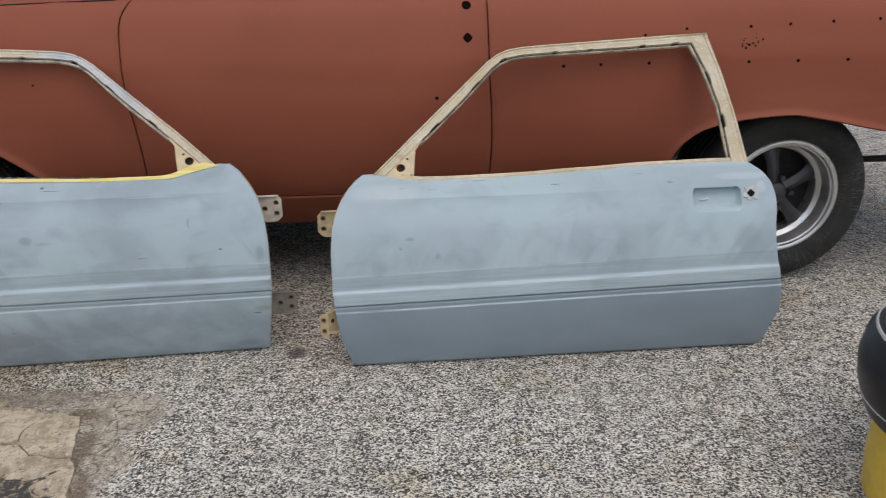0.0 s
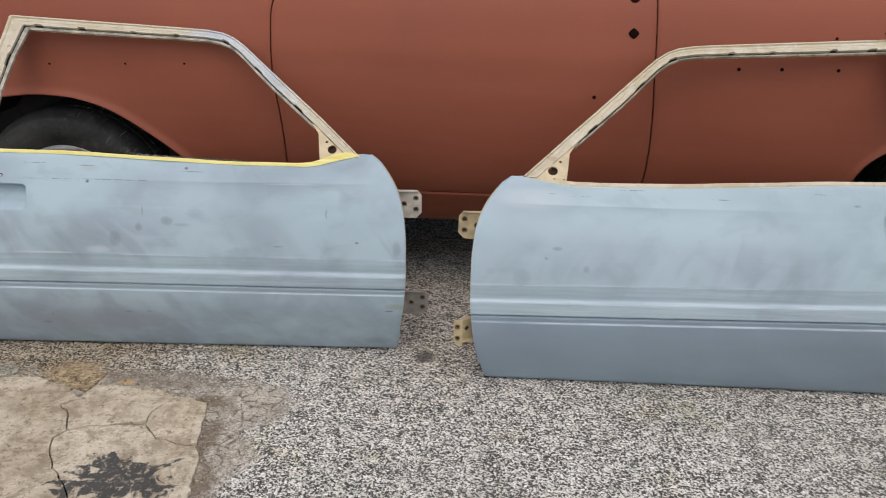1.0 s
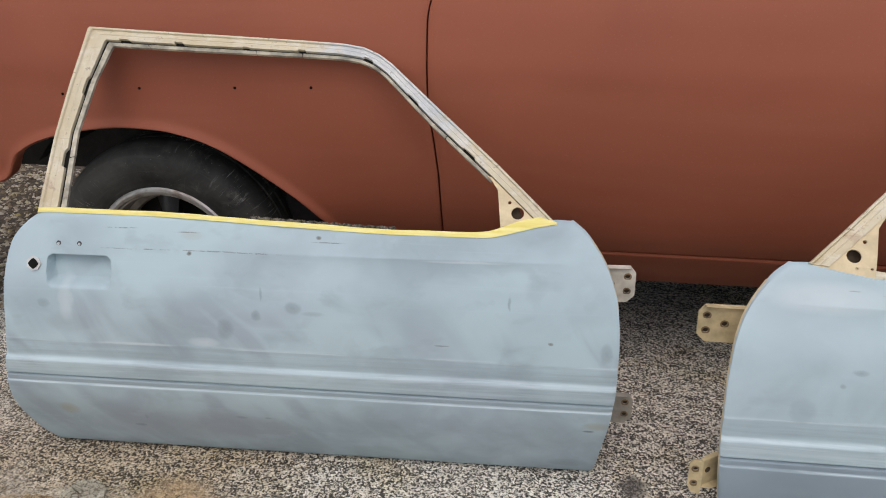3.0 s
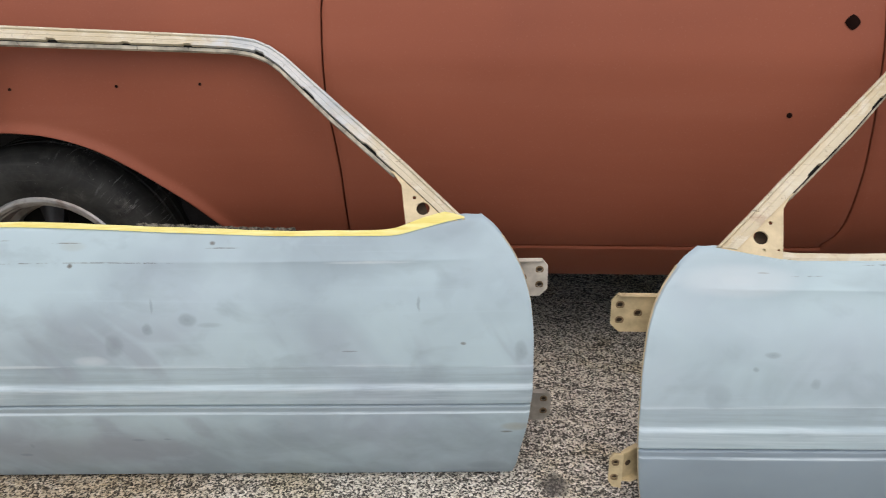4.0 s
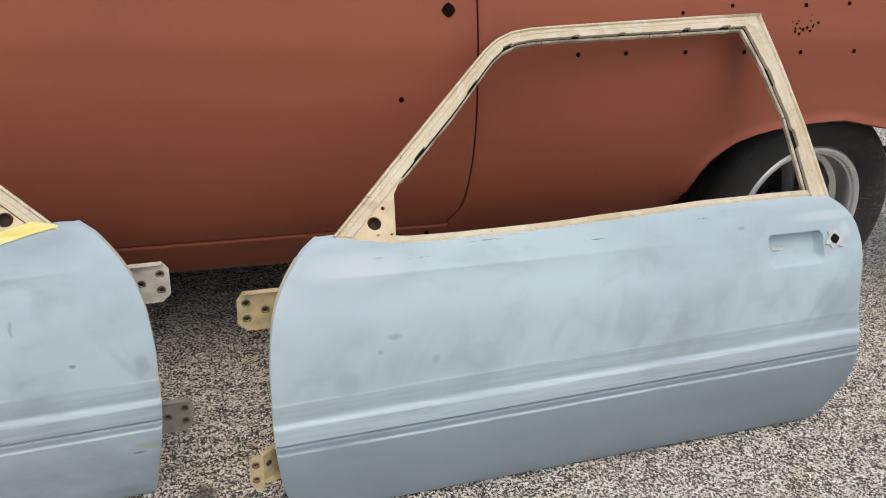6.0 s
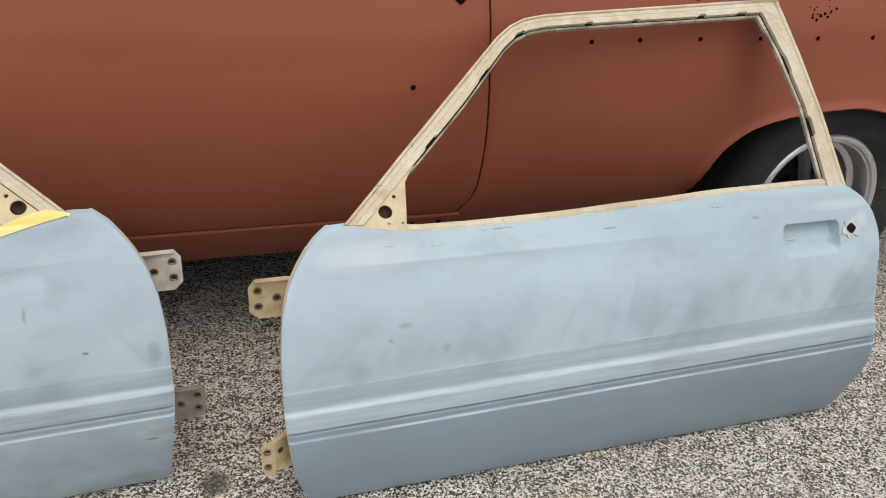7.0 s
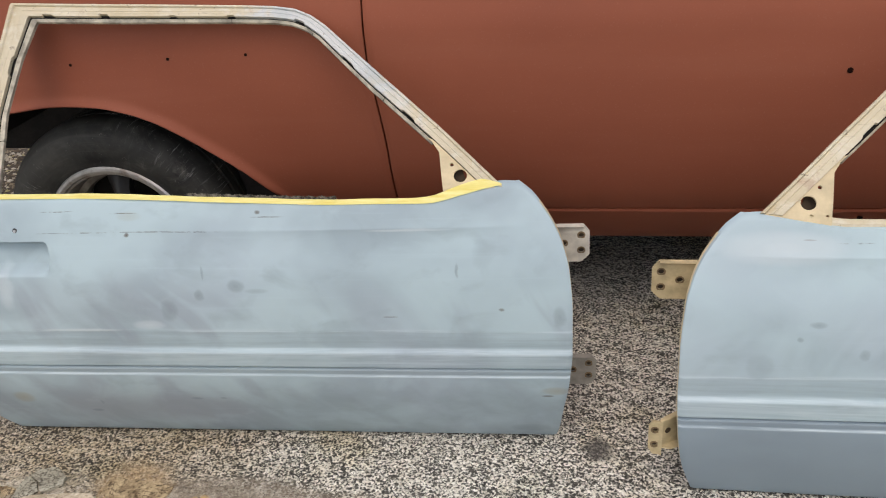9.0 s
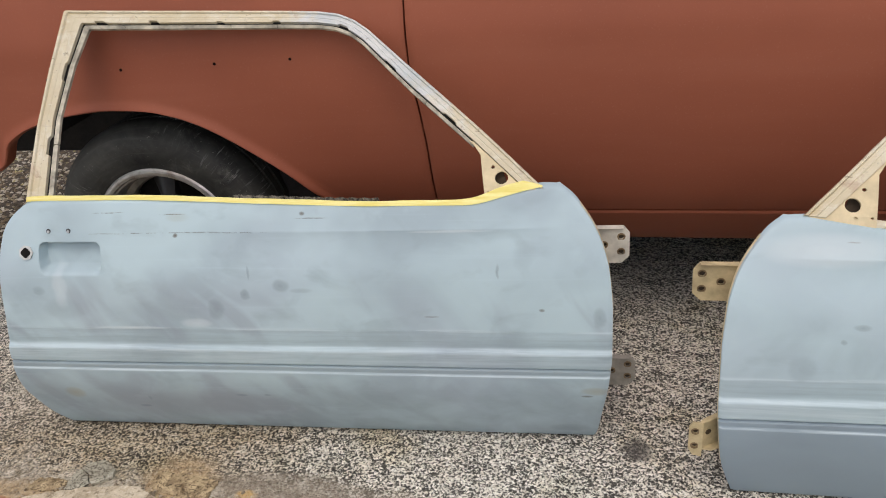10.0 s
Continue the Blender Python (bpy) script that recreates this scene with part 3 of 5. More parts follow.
crumb_mat = make_pebble("concrete_crumbs", (0.13, 0.10, 0.07), (0.24, 0.19, 0.13), (0.35, 0.295, 0.22), (0.50, 0.445, 0.36), (0.27, 0.20, 0.12))
soil_mat = make_plain("dark_soil", (0.065, 0.048, 0.032), 0.95, vary=0.5, scale=60)
tub_yellow = make_plain("yellow_plastic", (0.70, 0.47, 0.05), 0.4, vary=0.08)
gloss_black = make_plain("glossy_black_plastic", (0.012, 0.012, 0.013), 0.35, vary=0.2, spec=0.3)
trim_white = make_plain("pale_grey_trim", (0.55, 0.55, 0.53), 0.4)


# ---- mesh helpers ----
def smooth(mesh, angle=32):
    mesh.polygons.foreach_set("use_smooth", [True] * len(mesh.polygons))
    mesh.set_sharp_from_angle(angle=radians(angle))
    return mesh


def part(name, bm, material, parent, label="", angle=32, recalc=True):
    """Links a bmesh as one mesh object under a thing or part."""
    if recalc:
        bmesh.ops.recalc_face_normals(bm, faces=bm.faces)
    mesh = bpy.data.meshes.new(name)
    bm.to_mesh(mesh)
    bm.free()
    smooth(mesh, angle)
    mesh.materials.append(material)
    ob = new(name, mesh)
    ob.parent = parent
    if label:
        tagged(ob, label)
    return ob


def curve(keys, x):
    """Smooth interpolation through (x, value) keys."""
    xs, ys = np.array([k[0] for k in keys], float), np.array([k[1] for k in keys], float)
    h = np.diff(xs)
    s = np.diff(ys) / h
    m = np.concatenate(([s[0]], np.where(s[:-1] * s[1:] > 0, 2 * s[:-1] * s[1:] / (s[:-1] + s[1:] + 1e-12), 0.0), [s[-1]]))
    x = np.asarray(x, float)
    i = np.clip(np.searchsorted(xs, x) - 1, 0, len(xs) - 2)
    t = np.clip((x - xs[i]) / h[i], 0, 1)
    a, b = ys[i], ys[i + 1]
    return (2 * t**3 - 3 * t**2 + 1) * a + (t**3 - 2 * t**2 + t) * h[i] * m[i] + (-2 * t**3 + 3 * t**2) * b + (t**3 - t**2) * h[i] * m[i + 1]


def step(a, b, x):
    t = np.clip((np.asarray(x, float) - a) / (b - a), 0, 1)
    return t * t * (3 - 2 * t)


def slab(front, back):
    """A closed shell from two equal grids of points (rows x columns x 3)."""
    rows, cols = front.shape[:2]
    bm = bmesh.new()
    f = [[bm.verts.new(front[j, i]) for i in range(cols)] for j in range(rows)]
    b = [[bm.verts.new(back[j, i]) for i in range(cols)] for j in range(rows)]
    for j in range(rows - 1):
        for i in range(cols - 1):
            bm.faces.new((f[j][i], f[j][i + 1], f[j + 1][i + 1], f[j + 1][i]))
            bm.faces.new((b[j][i], b[j + 1][i], b[j + 1][i + 1], b[j][i + 1]))
    for i in range(cols - 1):
        bm.faces.new((f[0][i], b[0][i], b[0][i + 1], f[0][i + 1]))
        bm.faces.new((f[-1][i + 1], b[-1][i + 1], b[-1][i], f[-1][i]))
    for j in range(rows - 1):
        bm.faces.new((f[j + 1][0], b[j + 1][0], b[j][0], f[j][0]))
        bm.faces.new((f[j][-1], b[j][-1], b[j + 1][-1], f[j + 1][-1]))
    return bm


def sweep(sections, closed=False):
    """A closed tube through equal rings of points."""
    bm = bmesh.new()
    rings = [[bm.verts.new(p) for p in ring] for ring in sections]
    n = len(rings[0])
    for a, b in zip(rings, rings[1:] + (rings[:1] if closed else [])):
        for i in range(n):
            bm.faces.new((a[i], a[(i + 1) % n], b[(i + 1) % n], b[i]))
    if not closed:
        bm.faces.new(rings[0][::-1])
        bm.faces.new(rings[-1])
    return bm


def plate(outline, holes, lift, thick, squash=1.0):
    """A flat plate with round holes. lift(u, v, d) gives the place of a point at depth d."""
    loops = [[Vector((u, v, 0)) for u, v in outline]] + [
        [Vector((cu + r * math.cos(a * math.tau / 14), cv + squash * r * math.sin(a * math.tau / 14), 0)) for a in range(14)] for cu, cv, r in holes]
    from mathutils.geometry import tessellate_polygon
    flat = [p for loop in loops for p in loop]
    bm = bmesh.new()
    top = [bm.verts.new(lift(p.x, p.y, 0)) for p in flat]
    low = [bm.verts.new(lift(p.x, p.y, thick)) for p in flat]
    for a, b, c in tessellate_polygon(loops):
        bm.faces.new((top[a], top[b], top[c]))
        bm.faces.new((low[c], low[b], low[a]))
    start = 0
    for loop in loops:
        n = len(loop)
        for i in range(n):
            a, b = start + i, start + (i + 1) % n
            bm.faces.new((top[a], low[a], low[b], top[b]))
        start += n
    return bm


def lathe(profile, segs=72, at=(0, 0, 0)):
    """Turns a closed profile of (radius, y) about the y axis."""
    bm = bmesh.new()
    rings = []
    for k in range(segs):
        c, s = math.cos(k * math.tau / segs), math.sin(k * math.tau / segs)
        rings.append([bm.verts.new((at[0] + r * c, at[1] + y, at[2] + r * s)) for r, y in profile])
    n = len(profile)
    for k in range(segs):
        a, b = rings[k], rings[(k + 1) % segs]
        for i in range(n):
            bm.faces.new((a[i], a[(i + 1) % n], b[(i + 1) % n], b[i]))
    return bm


def disc(r, depth, at, way, sides=12, bulge=2.0):
    """A small solid disc facing way. bulge: 2 is round, towards 1 it turns into a diamond."""
    bm = bmesh.new()
    turn = Vector(way).to_track_quat("Z", "Y").to_matrix()
    ring = []
    for k in range(sides):
        c, s = math.cos(k * math.tau / sides), math.sin(k * math.tau / sides)
        f = r * (abs(c) ** bulge + abs(s) ** bulge) ** (-1 / bulge)
        ring.append(turn @ Vector((f * c, f * s, 0)))
    back = Vector(way).normalized() * -depth
    a = [bm.verts.new(Vector(at) + p) for p in ring]
    b = [bm.verts.new(Vector(at) + p * 0.96 + back) for p in ring]
    for i in range(sides):
        bm.faces.new((a[i], b[i], b[(i + 1) % sides], a[(i + 1) % sides]))
    bm.faces.new(a)
    bm.faces.new(b[::-1])
    return bm


# ---- the two loose doors ----
DOOR_SECTION = ((0.0, 0.017), (0.05, 0.0), (0.10, -0.011), (0.20, -0.023), (0.28, -0.026), (0.34, -0.018), (0.42, 0.001), (0.49, 0.035), (0.56, 0.075), (0.595, 0.105), (0.70, 0.199), (0.89, 0.368))
FRONT_EDGE = ((0.0, 0.040), (0.05, 0.028), (0.115, 0.016), (0.196, 0.006), (0.27, 0.001), (0.352, 0.001), (0.431, 0.007), (0.475, 0.018), (0.51, 0.034), (0.54, 0.055), (0.56, 0.073), (0.575, 0.096))
REAR_EDGE = ((0.0, 1.256), (0.013, 1.264), (0.04, 1.278), (0.075, 1.290), (0.145, 1.304), (0.215, 1.297), (0.29, 1.280), (0.34, 1.271), (0.418, 1.263), (0.474, 1.257), (0.518, 1.246), (0.545, 1.228), (0.562, 1.206), (0.575, 1.180))
BELT = ((0.0, 0.565), (0.10, 0.565), (0.126, 0.566), (0.150, 0.563), (0.20, 0.5555), (0.265, 0.548), (0.435, 0.549), (0.675, 0.557), (0.942, 0.567), (1.144, 0.569), (1.30, 0.563))


def door_depth(z):
    return curve(DOOR_SECTION, z)


def build_loose_door(side, origin, lean, yaw, tall, short, drop, tip, skin_mat, frame_mat, handle, crease, label, taped):
    """One stripped door, its front edge at the origin. short, drop: how much less long and high it stands than its fellow."""
    door = new("salvaged_door")
    door.matrix_world = pose(*origin, 0, 0, yaw) @ pose(0, 0, 0, lean) @ Matrix.Diagonal((1, 1, tall, 1))
    tagged(door, label, "car door", "loose car doors", "thing")
    hu, handle_z = handle

    def belt(u):
        return curve(BELT, u) + tip * step(0.28, 0.14, u)

    def sx(u):
        return side * u * (1 - short * step(0.3, 1.1, u))

    def front_edge(z):
        return curve(FRONT_EDGE, z) + side * 0.008 * (1 - step(0.0, 0.12, z))

    def rear_edge(z):
        return curve(REAR_EDGE, z) - (0.0 if taped else 0.015) * step(0.0, 0.11, z) * (1 - step(0.38, 0.5, z))

    def at(u, z, d=0.0):
        """A point of the door's face, d metres behind it."""
        return (float(sx(u)), float(door_depth(z)) + d, z)

    def on_frame(u, z, d=0.0):
        """A point of the sloping window frame, sunk d metres square to its face."""
        z = z - drop * float(step(0.60, 0.86, z))
        u = u + (0.014 if taped else 0.006) * float(step(0.75, 1.1, u))
        return (float(sx(u)), float(door_depth(z)) + 0.68 * d, z - 0.73 * d)

    # outer skin
    rows = sorted(set(np.round(np.concatenate((np.linspace(0, 0.575, 76), np.arange(0.165, 0.335, 0.0022), np.arange(0.425, 0.535, 0.0028))), 5)))
    z0 = np.array(rows)[:, None]
    q = np.unique(np.round(np.concatenate((np.linspace(0, 1, 180), np.linspace(0.785, 0.93, 80))), 5))[None, :]
    lo, hi = front_edge(z0), rear_edge(z0)
    u = lo + (hi - lo) * q
    z = z0 * (1 + (belt(u) / 0.575 - 1) * step(0.36, 0.575, z0))
    d = door_depth(z)
    e = z - (crease[0] + crease[1] * u)
    # moulding: a ledge, a flat band with a groove, a lower ridge, and the tucked-under sill
    d = d - 0.0062 * step(0.0045, -0.0065, e) * (1 - step(-0.09, -0.27, e))
    d = d + 0.0080 * np.exp(-(((e + 0.0450) / 0.0021) ** 2))
    d = d - 0.0030 * step(-0.0600, -0.0640, e) * (1 - step(-0.09, -0.20, e))
    d = d + 0.0009 * step(0.045, 0.036, e) * step(0.0, 0.010, e) * step(0.0, 0.12, u)
    d = d - 0.0045 * np.exp(-np.abs(z - 0.508) / 0.016) * step(0.07, 0.18, u) * (1 - step(0.5, 0.95, u))
    # rolled edges
    edge = np.minimum(u - lo, hi - u)
    d = d + 0.0025 * (1 - step(0.0, 0.005, edge)) + 0.008 * (1 - step(0.0, 0.008, z0)) + 0.001 * step(0.569, 0.575, z0)
    # handle pocket
    hw, hh = 0.070, 0.031
    px, pz = np.abs(u - hu) - (hw - 0.014), np.abs(z - handle_z) - (hh - 0.014)
    far = np.hypot(np.maximum(px, 0), np.maximum(pz, 0)) + np.minimum(np.maximum(px, pz), 0) - 0.014
    blur = np.where(z > handle_z, 0.005, 0.005 + 0.011 * step(0.0, hh, handle_z - z))
    d = d + 0.026 * step(0.002, -1.0, far / blur)
    d = d + 0.0012 * np.sin(u * 9.1 + 1.3) * np.sin(z * 13.0)
    grid = np.stack((sx(u), d, z + 0 * u), axis=-1)
    back = grid + np.array((0, 0.014, 0))
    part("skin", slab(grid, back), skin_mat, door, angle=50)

    # cream hem folded round the front edge
    hem = []
    for b in np.linspace(0.012, 0.545, 70):
        x, y = float(sx(float(front_edge(b)))), float(door_depth(b)) - 0.0070 * float(step(0.28, 0.26, b)) * (1 - float(step(0.19, 0.0, b)))
        b = b * (1 + (float(belt(float(front_edge(b)))) / 0.575 - 1) * float(step(0.36, 0.575, b)))
        hem.append([(x + side * du, y + dd, b) for du, dd in ((0.0015, 0.007), (-0.0006, 0.008), (-0.0008, 0.014), (0.0015, 0.015))])
    part("edge_hem", sweep(hem), plate_cream, door, "thin cream hem along the front edge")

    # inner panel, a shallow pan behind the skin
    zi = np.linspace(0.020, 0.52, 30)[:, None]
    lo_i, hi_i = front_edge(zi) + 0.020 + 0.02 * step(0.36, 0.52, zi), rear_edge(zi) - 0.016
    f_i = np.linspace(0, 1, 40)[None, :]
    ui = lo_i + (hi_i - lo_i) * f_i
    uj = (lo_i + 0.055) + (hi_i - lo_i - 0.11) * f_i
    di = door_depth(zi) + 0.042 + 0 * ui
    pan = np.stack((sx(ui), di, zi + 0 * ui), axis=-1)
    deep = np.stack((sx(uj), di + 0.085 * (1 - step(0.30, 0.56, zi) * 0.5), 0.03 + (zi - 0.02) * 0.93 + 0 * ui), axis=-1)
    part("inner_panel", slab(pan, deep), cream_inside, door, "cream-painted inner panel")

    # window frame
    outer = ((0.124, 0.570), (0.238, 0.657), (0.366, 0.750), (0.470, 0.826), (0.500, 0.843), (0.532, 0.854), (0.575, 0.860), (0.640, 0.864), (0.904, 0.877), (1.137, 0.889), (1.140, 0.886), (1.160, 0.785), (1.173, 0.690), (1.180, 0.568))
    inner = ((0.164, 0.566), (0.261, 0.638), (0.382, 0.725), (0.484, 0.806), (0.510, 0.821), (0.540, 0.831), (0.580, 0.836), (0.640, 0.839), (0.895, 0.849), (1.077, 0.857), (1.080, 0.854), (1.104, 0.795), (1.124, 0.705), (1.122, 0.568))
    o, i_ = np.array(outer), np.array(inner)
    run_ = np.concatenate(([0], np.cumsum(np.hypot(*np.diff((o + i_) / 2, axis=0).T))))
    splits = [c + 0.05 * math.sin(c * 17 + side) for c in np.arange(0.27, run_[-1], 0.16)]
    s = np.unique(np.concatenate((np.linspace(0, run_[-1], 520), run_, np.array(splits) - 0.0006, np.array(splits) + 0.0006)))
    O = np.stack([np.interp(s, run_, o[:, k]) for k in (0, 1)], axis=1)
    I = np.stack([np.interp(s, run_, i_[:, k]) for k in (0, 1)], axis=1)
    for _ in range(6):
        for a in (O, I):
            keep = (np.abs(s - run_[9]) > 0.05) & (np.abs(s - run_[10]) > 0.05)
            keep[[0, -1]] = False
            mean = a.copy()
            mean[1:-1] = (a[:-2] + 2 * a[1:-1] + a[2:]) / 4
            a[keep] = mean[keep]
    clip = np.zeros_like(s)
    for c in np.arange(0.20, run_[-1], 0.135):
        wide, off = 0.010 + 0.004 * math.sin(c * 40), 0.018 * math.sin(c * 23 + side)
        cut = step(c + off - wide - 0.002, c + off - wide, s) * (1 - step(c + off + wide, c + off + wide + 0.002, s))
        clip = np.maximum(clip, cut * (0.75 + 0.25 * math.sin(c * 31)))
    mould, strip, flange = [], [], [[]]
    lip = 0.83 if taped else 0.91
    for k in range(len(s)):
        w = lambda f: O[k] + (I[k] - O[k]) * f
        fe = (0.765 if taped else 0.845) - 0.13 * clip[k]
        mould.append([on_frame(*w(f), dd) for f, dd in ((0, 0.004), (0.05, 0.0), (0.15, 0.0), (0.20, 0.0035), (0.26, 0.002), (0.46, 0.0), (0.50, 0.0009), (0.54, 0.0), (fe, 0.0), (fe, 0.010), (0, 0.022))])
        if s[k] >= run_[1] - 0.004:
            strip.append([on_frame(*w(f), dd) for f, dd in ((0.50, 0.008), (lip + 0.03, 0.008), (lip + 0.03, 0.014), (0.50, 0.014))])
            if splits and s[k] > splits[0]:
                splits.pop(0)
                flange.append([])
            flange[-1].append([on_frame(*w(f), dd) for f, dd in ((lip, 0.007), (1.0, 0.009), (1.0, 0.016), (lip, 0.016))])
    part("frame_moulding", sweep(mould), frame_mat, door, "scuffed cream window frame")
    part("glass_channel", sweep(strip), shadow_black, door, "black notched glass channel")
    for length in flange:
        if len(length) > 2:
            part("inner_flange", sweep(length), channel_pale if taped else channel_grey, door, "pale inner frame lip")

    # mirror plate at the front of the window
    sail = ((0.130, 0.568), (0.160, 0.560), (0.200, 0.552), (0.233, 0.549), (0.238, 0.585), (0.243, 0.622), (0.256, 0.637), (0.266, 0.644), (0.256, 0.6415), (0.165, 0.5735))
    holes = ((0.203 if taped else 0.200, 0.587 if taped else 0.583, 0.0125), (0.219, 0.603, 0.0035), (0.203, 0.566, 0.0030), (0.228, 0.566, 0.0025))
    part("mirror_plate", plate(sail, holes, lambda a, b, dd: on_frame(a, b, 0.003 + dd), 0.004, 0.74), plate_cream, door, "cream mirror mounting plate with holes")
    part("mirror_plate_backing", plate(((0.185, 0.566), (0.228, 0.562), (0.233, 0.606), (0.205, 0.608)), (), lambda a, b, dd: on_frame(a, b, 0.020 + dd), 0.004), hole_brown, door, "dark cavity behind the mirror plate")

    # sill of the window opening
    us = np.linspace(0.20, 1.185, 120)
    rail = []
    for a, b, h in zip(us, belt(us), 0.0085 + 0.0004 * np.sin(us * 31)):
        x, base = float(sx(a)), at(a, b)[1] + 0.004
        rail.append([(x, base, b - 0.006), (x, base + 0.004, b + h * 0.5), (x, base + 0.010, b + h), (x, base + 0.014, b + h), (x, base + 0.012, b - 0.006)])
    if not taped:
        part("window_sill_rail", sweep(rail), frame_mat, door, "cream window sill strip")
    if taped:
        us = np.linspace(0.127, 1.190, 260)
        tall = (0.0066 + 0.0080 * step(0.30, 0.19, us) + 0.0003 * np.sin(us * 23) + 0.0002 * np.sin(us * 67 + 1)) * (0.08 + 0.92 * np.clip((us - 0.127) / 0.036, 0, 1))
        band = []
        for a, b, h in zip(us, belt(us), tall):
            x, y = float(sx(a)), at(a, b)[1] - 0.0015 - 0.0004 * math.sin(a * 31)
            slope = 0.86 * h
            band.append([(x, y - 0.001, b - 0.001), (x, y + slope * 0.5, b + h * 0.6), (x, y + slope, b + h), (x, y + slope + 0.003, b + h - 0.001), (x, y + 0.006, b - 0.001)])
        part("masking_tape", sweep(band), tape_yellow, door, "strip of yellow masking tape")
        seal = []
        for k, a in enumerate(np.linspace(0.44, 0.74, 130)):
            b, lift = float(belt(a)), 0.0048 + 0.0034 * abs(math.sin(k * 1.7)) * abs(math.sin(k * 0.31 + 1))
            x, y = float(sx(a)), at(a, b)[1] + 0.016 + 0.001 * math.sin(k * 2.3)
            seal.append([(x, y, b - 0.004), (x, y + 0.001, b + lift), (x, y + 0.004, b + lift - 0.002), (x, y + 0.004, b - 0.004)])
        part("torn_seal", sweep(seal), torn_seal, door, "torn dark remains of a window seal", angle=10)

    # lock opening and its bare patch
    lu, lz = hu + 0.097, handle_z + 0.013
    ly = at(lu, lz)[1]
    n = Vector((0, -1, (at(lu, lz + 0.012)[1] - at(lu, lz - 0.012)[1]) / 0.024)).normalized()
    if not taped:
        bare = disc(0.020, 0.004, Vector((float(sx(lu)), ly, lz)) + n * 0.0034, n, 16)
        for k, v in enumerate(bare.verts):
            v.co = v.co + (v.co - Vector((float(sx(lu)), ly, lz))) * (0.28 * math.sin((k % 16) * 2.3 + 0.6) + 0.15 * math.sin((k % 16) * 5.1))
        part("lock_escutcheon", bare, trim_white, door, "bare white patch round the lock hole")
    else:
        part("lock_escutcheon", disc(0.0160, 0.004, Vector((float(sx(lu)), ly, lz)) + n * 0.0034, n, 7), trim_white, door, "rough-edged lock opening")
    part("lock_hole", disc(0.0112, 0.004, Vector((float(sx(lu)), ly, lz)) + n * 0.0044, n, 20, 1.3), shadow_black, door, "dark diamond-shaped lock opening")
    # bent latch tab inside the pocket
    if not taped:
        tab = [[(float(sx(hu - 0.045 + k * 0.007)), at(hu, handle_z)[1] + 0.0235 + dd - 0.005 * math.sin(k * 0.8), handle_z - 0.008 + e + 0.0012 * k) for dd, e in ((0, 0.0060 - 0.001 * k), (-0.003, 0.0), (0, -0.0050), (0.005, 0.0))] for k in range(5)]
        part("latch_tab", sweep(tab), trim_white, door, "small bent latch tab")
    if taped:
        for su in (hu - 0.001, hu + 0.044):
            sy = at(su, handle_z + 0.052)[1]
            part("trim_hole", disc(0.0050, 0.004, Vector((float(sx(su)), sy, handle_z + 0.052)) + n * 0.0010, n, 12), dark_spoke, door, "small dark trim hole")
            part("trim_stud", disc(0.0030, 0.004, Vector((float(sx(su)), sy, handle_z + 0.0505)) + n * 0.0030, n, 10), steel, door, "small bright trim stud")

    # hinge plates
    def bent_hinge(zm, tall_, reach, depth, bend, mat, name):
        """A hinge leaf folded along an upright line, its web running back behind the door between two flanges."""
        h, u0, far = tall_ / 2, -reach, 0.050
        wing = ((u0 + 0.008, zm - h - 0.002), (bend, zm - h - 0.004), (bend, zm + h), (u0 + 0.006, zm + h), (u0, zm + h - 0.010), (u0, zm - h + 0.012))
        web = ((bend - 0.002, zm - h + 0.014), (bend + far, zm - h + 0.016), (bend + far, zm + h), (bend - 0.002, zm + h))
        lay_wing = lambda a, b, dd: (side * a, depth + dd - 0.10 * (a - bend), b)
        lay_web = lambda a, b, dd: (side * (bend + (a - bend) * 0.85 - dd * 0.53), depth + 0.004 + (a - bend) * 0.53 + dd * 0.85, b)
        spots = ((lay_wing, u0 + 0.011, zm + h * 0.48), (lay_wing, u0 + 0.011, zm - h * 0.44), (lay_web, bend + 0.012, zm + h * 0.30))
        wing_ob = part("hinge", plate(wing, tuple((a, b, 0.0055) for lay, a, b in spots[:2]), lay_wing, 0.005), mat, door, name)
        part("hinge_web", plate(web, (), lay_web, 0.004), mat, wing_ob)
        upper = [[lay_web(a, zm + h + e, dd) for dd, e in ((-0.003, 0.0002), (-0.002, 0.0030), (wide, 0.0036), (wide, 0.0004))] for a, wide in ((bend - 0.004, 0.003), (bend + 0.012, 0.007), (bend + far, 0.009))]
        part("hinge_flange", sweep(upper), mat, wing_ob)
        lower = [[lay_web(a, zm - h + e + 0.015, dd) for dd, e in ((0.004, 0.0), (0.004, -0.003), (-wide, -0.004), (-wide, -0.001))] for a, wide in ((bend, 0.002), (bend + 0.012, 0.012), (bend + far, 0.014))]
        part("hinge_flange", sweep(lower), mat, wing_ob)
        for lay, a, b in spots[:2]:
            part("hole_collar", lathe(((0.0049, -0.0006), (0.0075, -0.0006), (0.0079, 0.001), (0.0049, 0.001)), 16, lay(a, b, 0)), rust_brown, wing_ob, "rusty hole edge")
        for lay, a, b in spots:
            way = (0, -1, 0.1) if lay is lay_wing else (side * 0.53, -0.85, 0)
            sunk = 0.0060 if lay is lay_wing else -0.0006
            part("hole_floor", disc(0.0062, 0.001, lay(a, b, sunk), way, 14), hole_brown, wing_ob, "dark brown bolt hole")

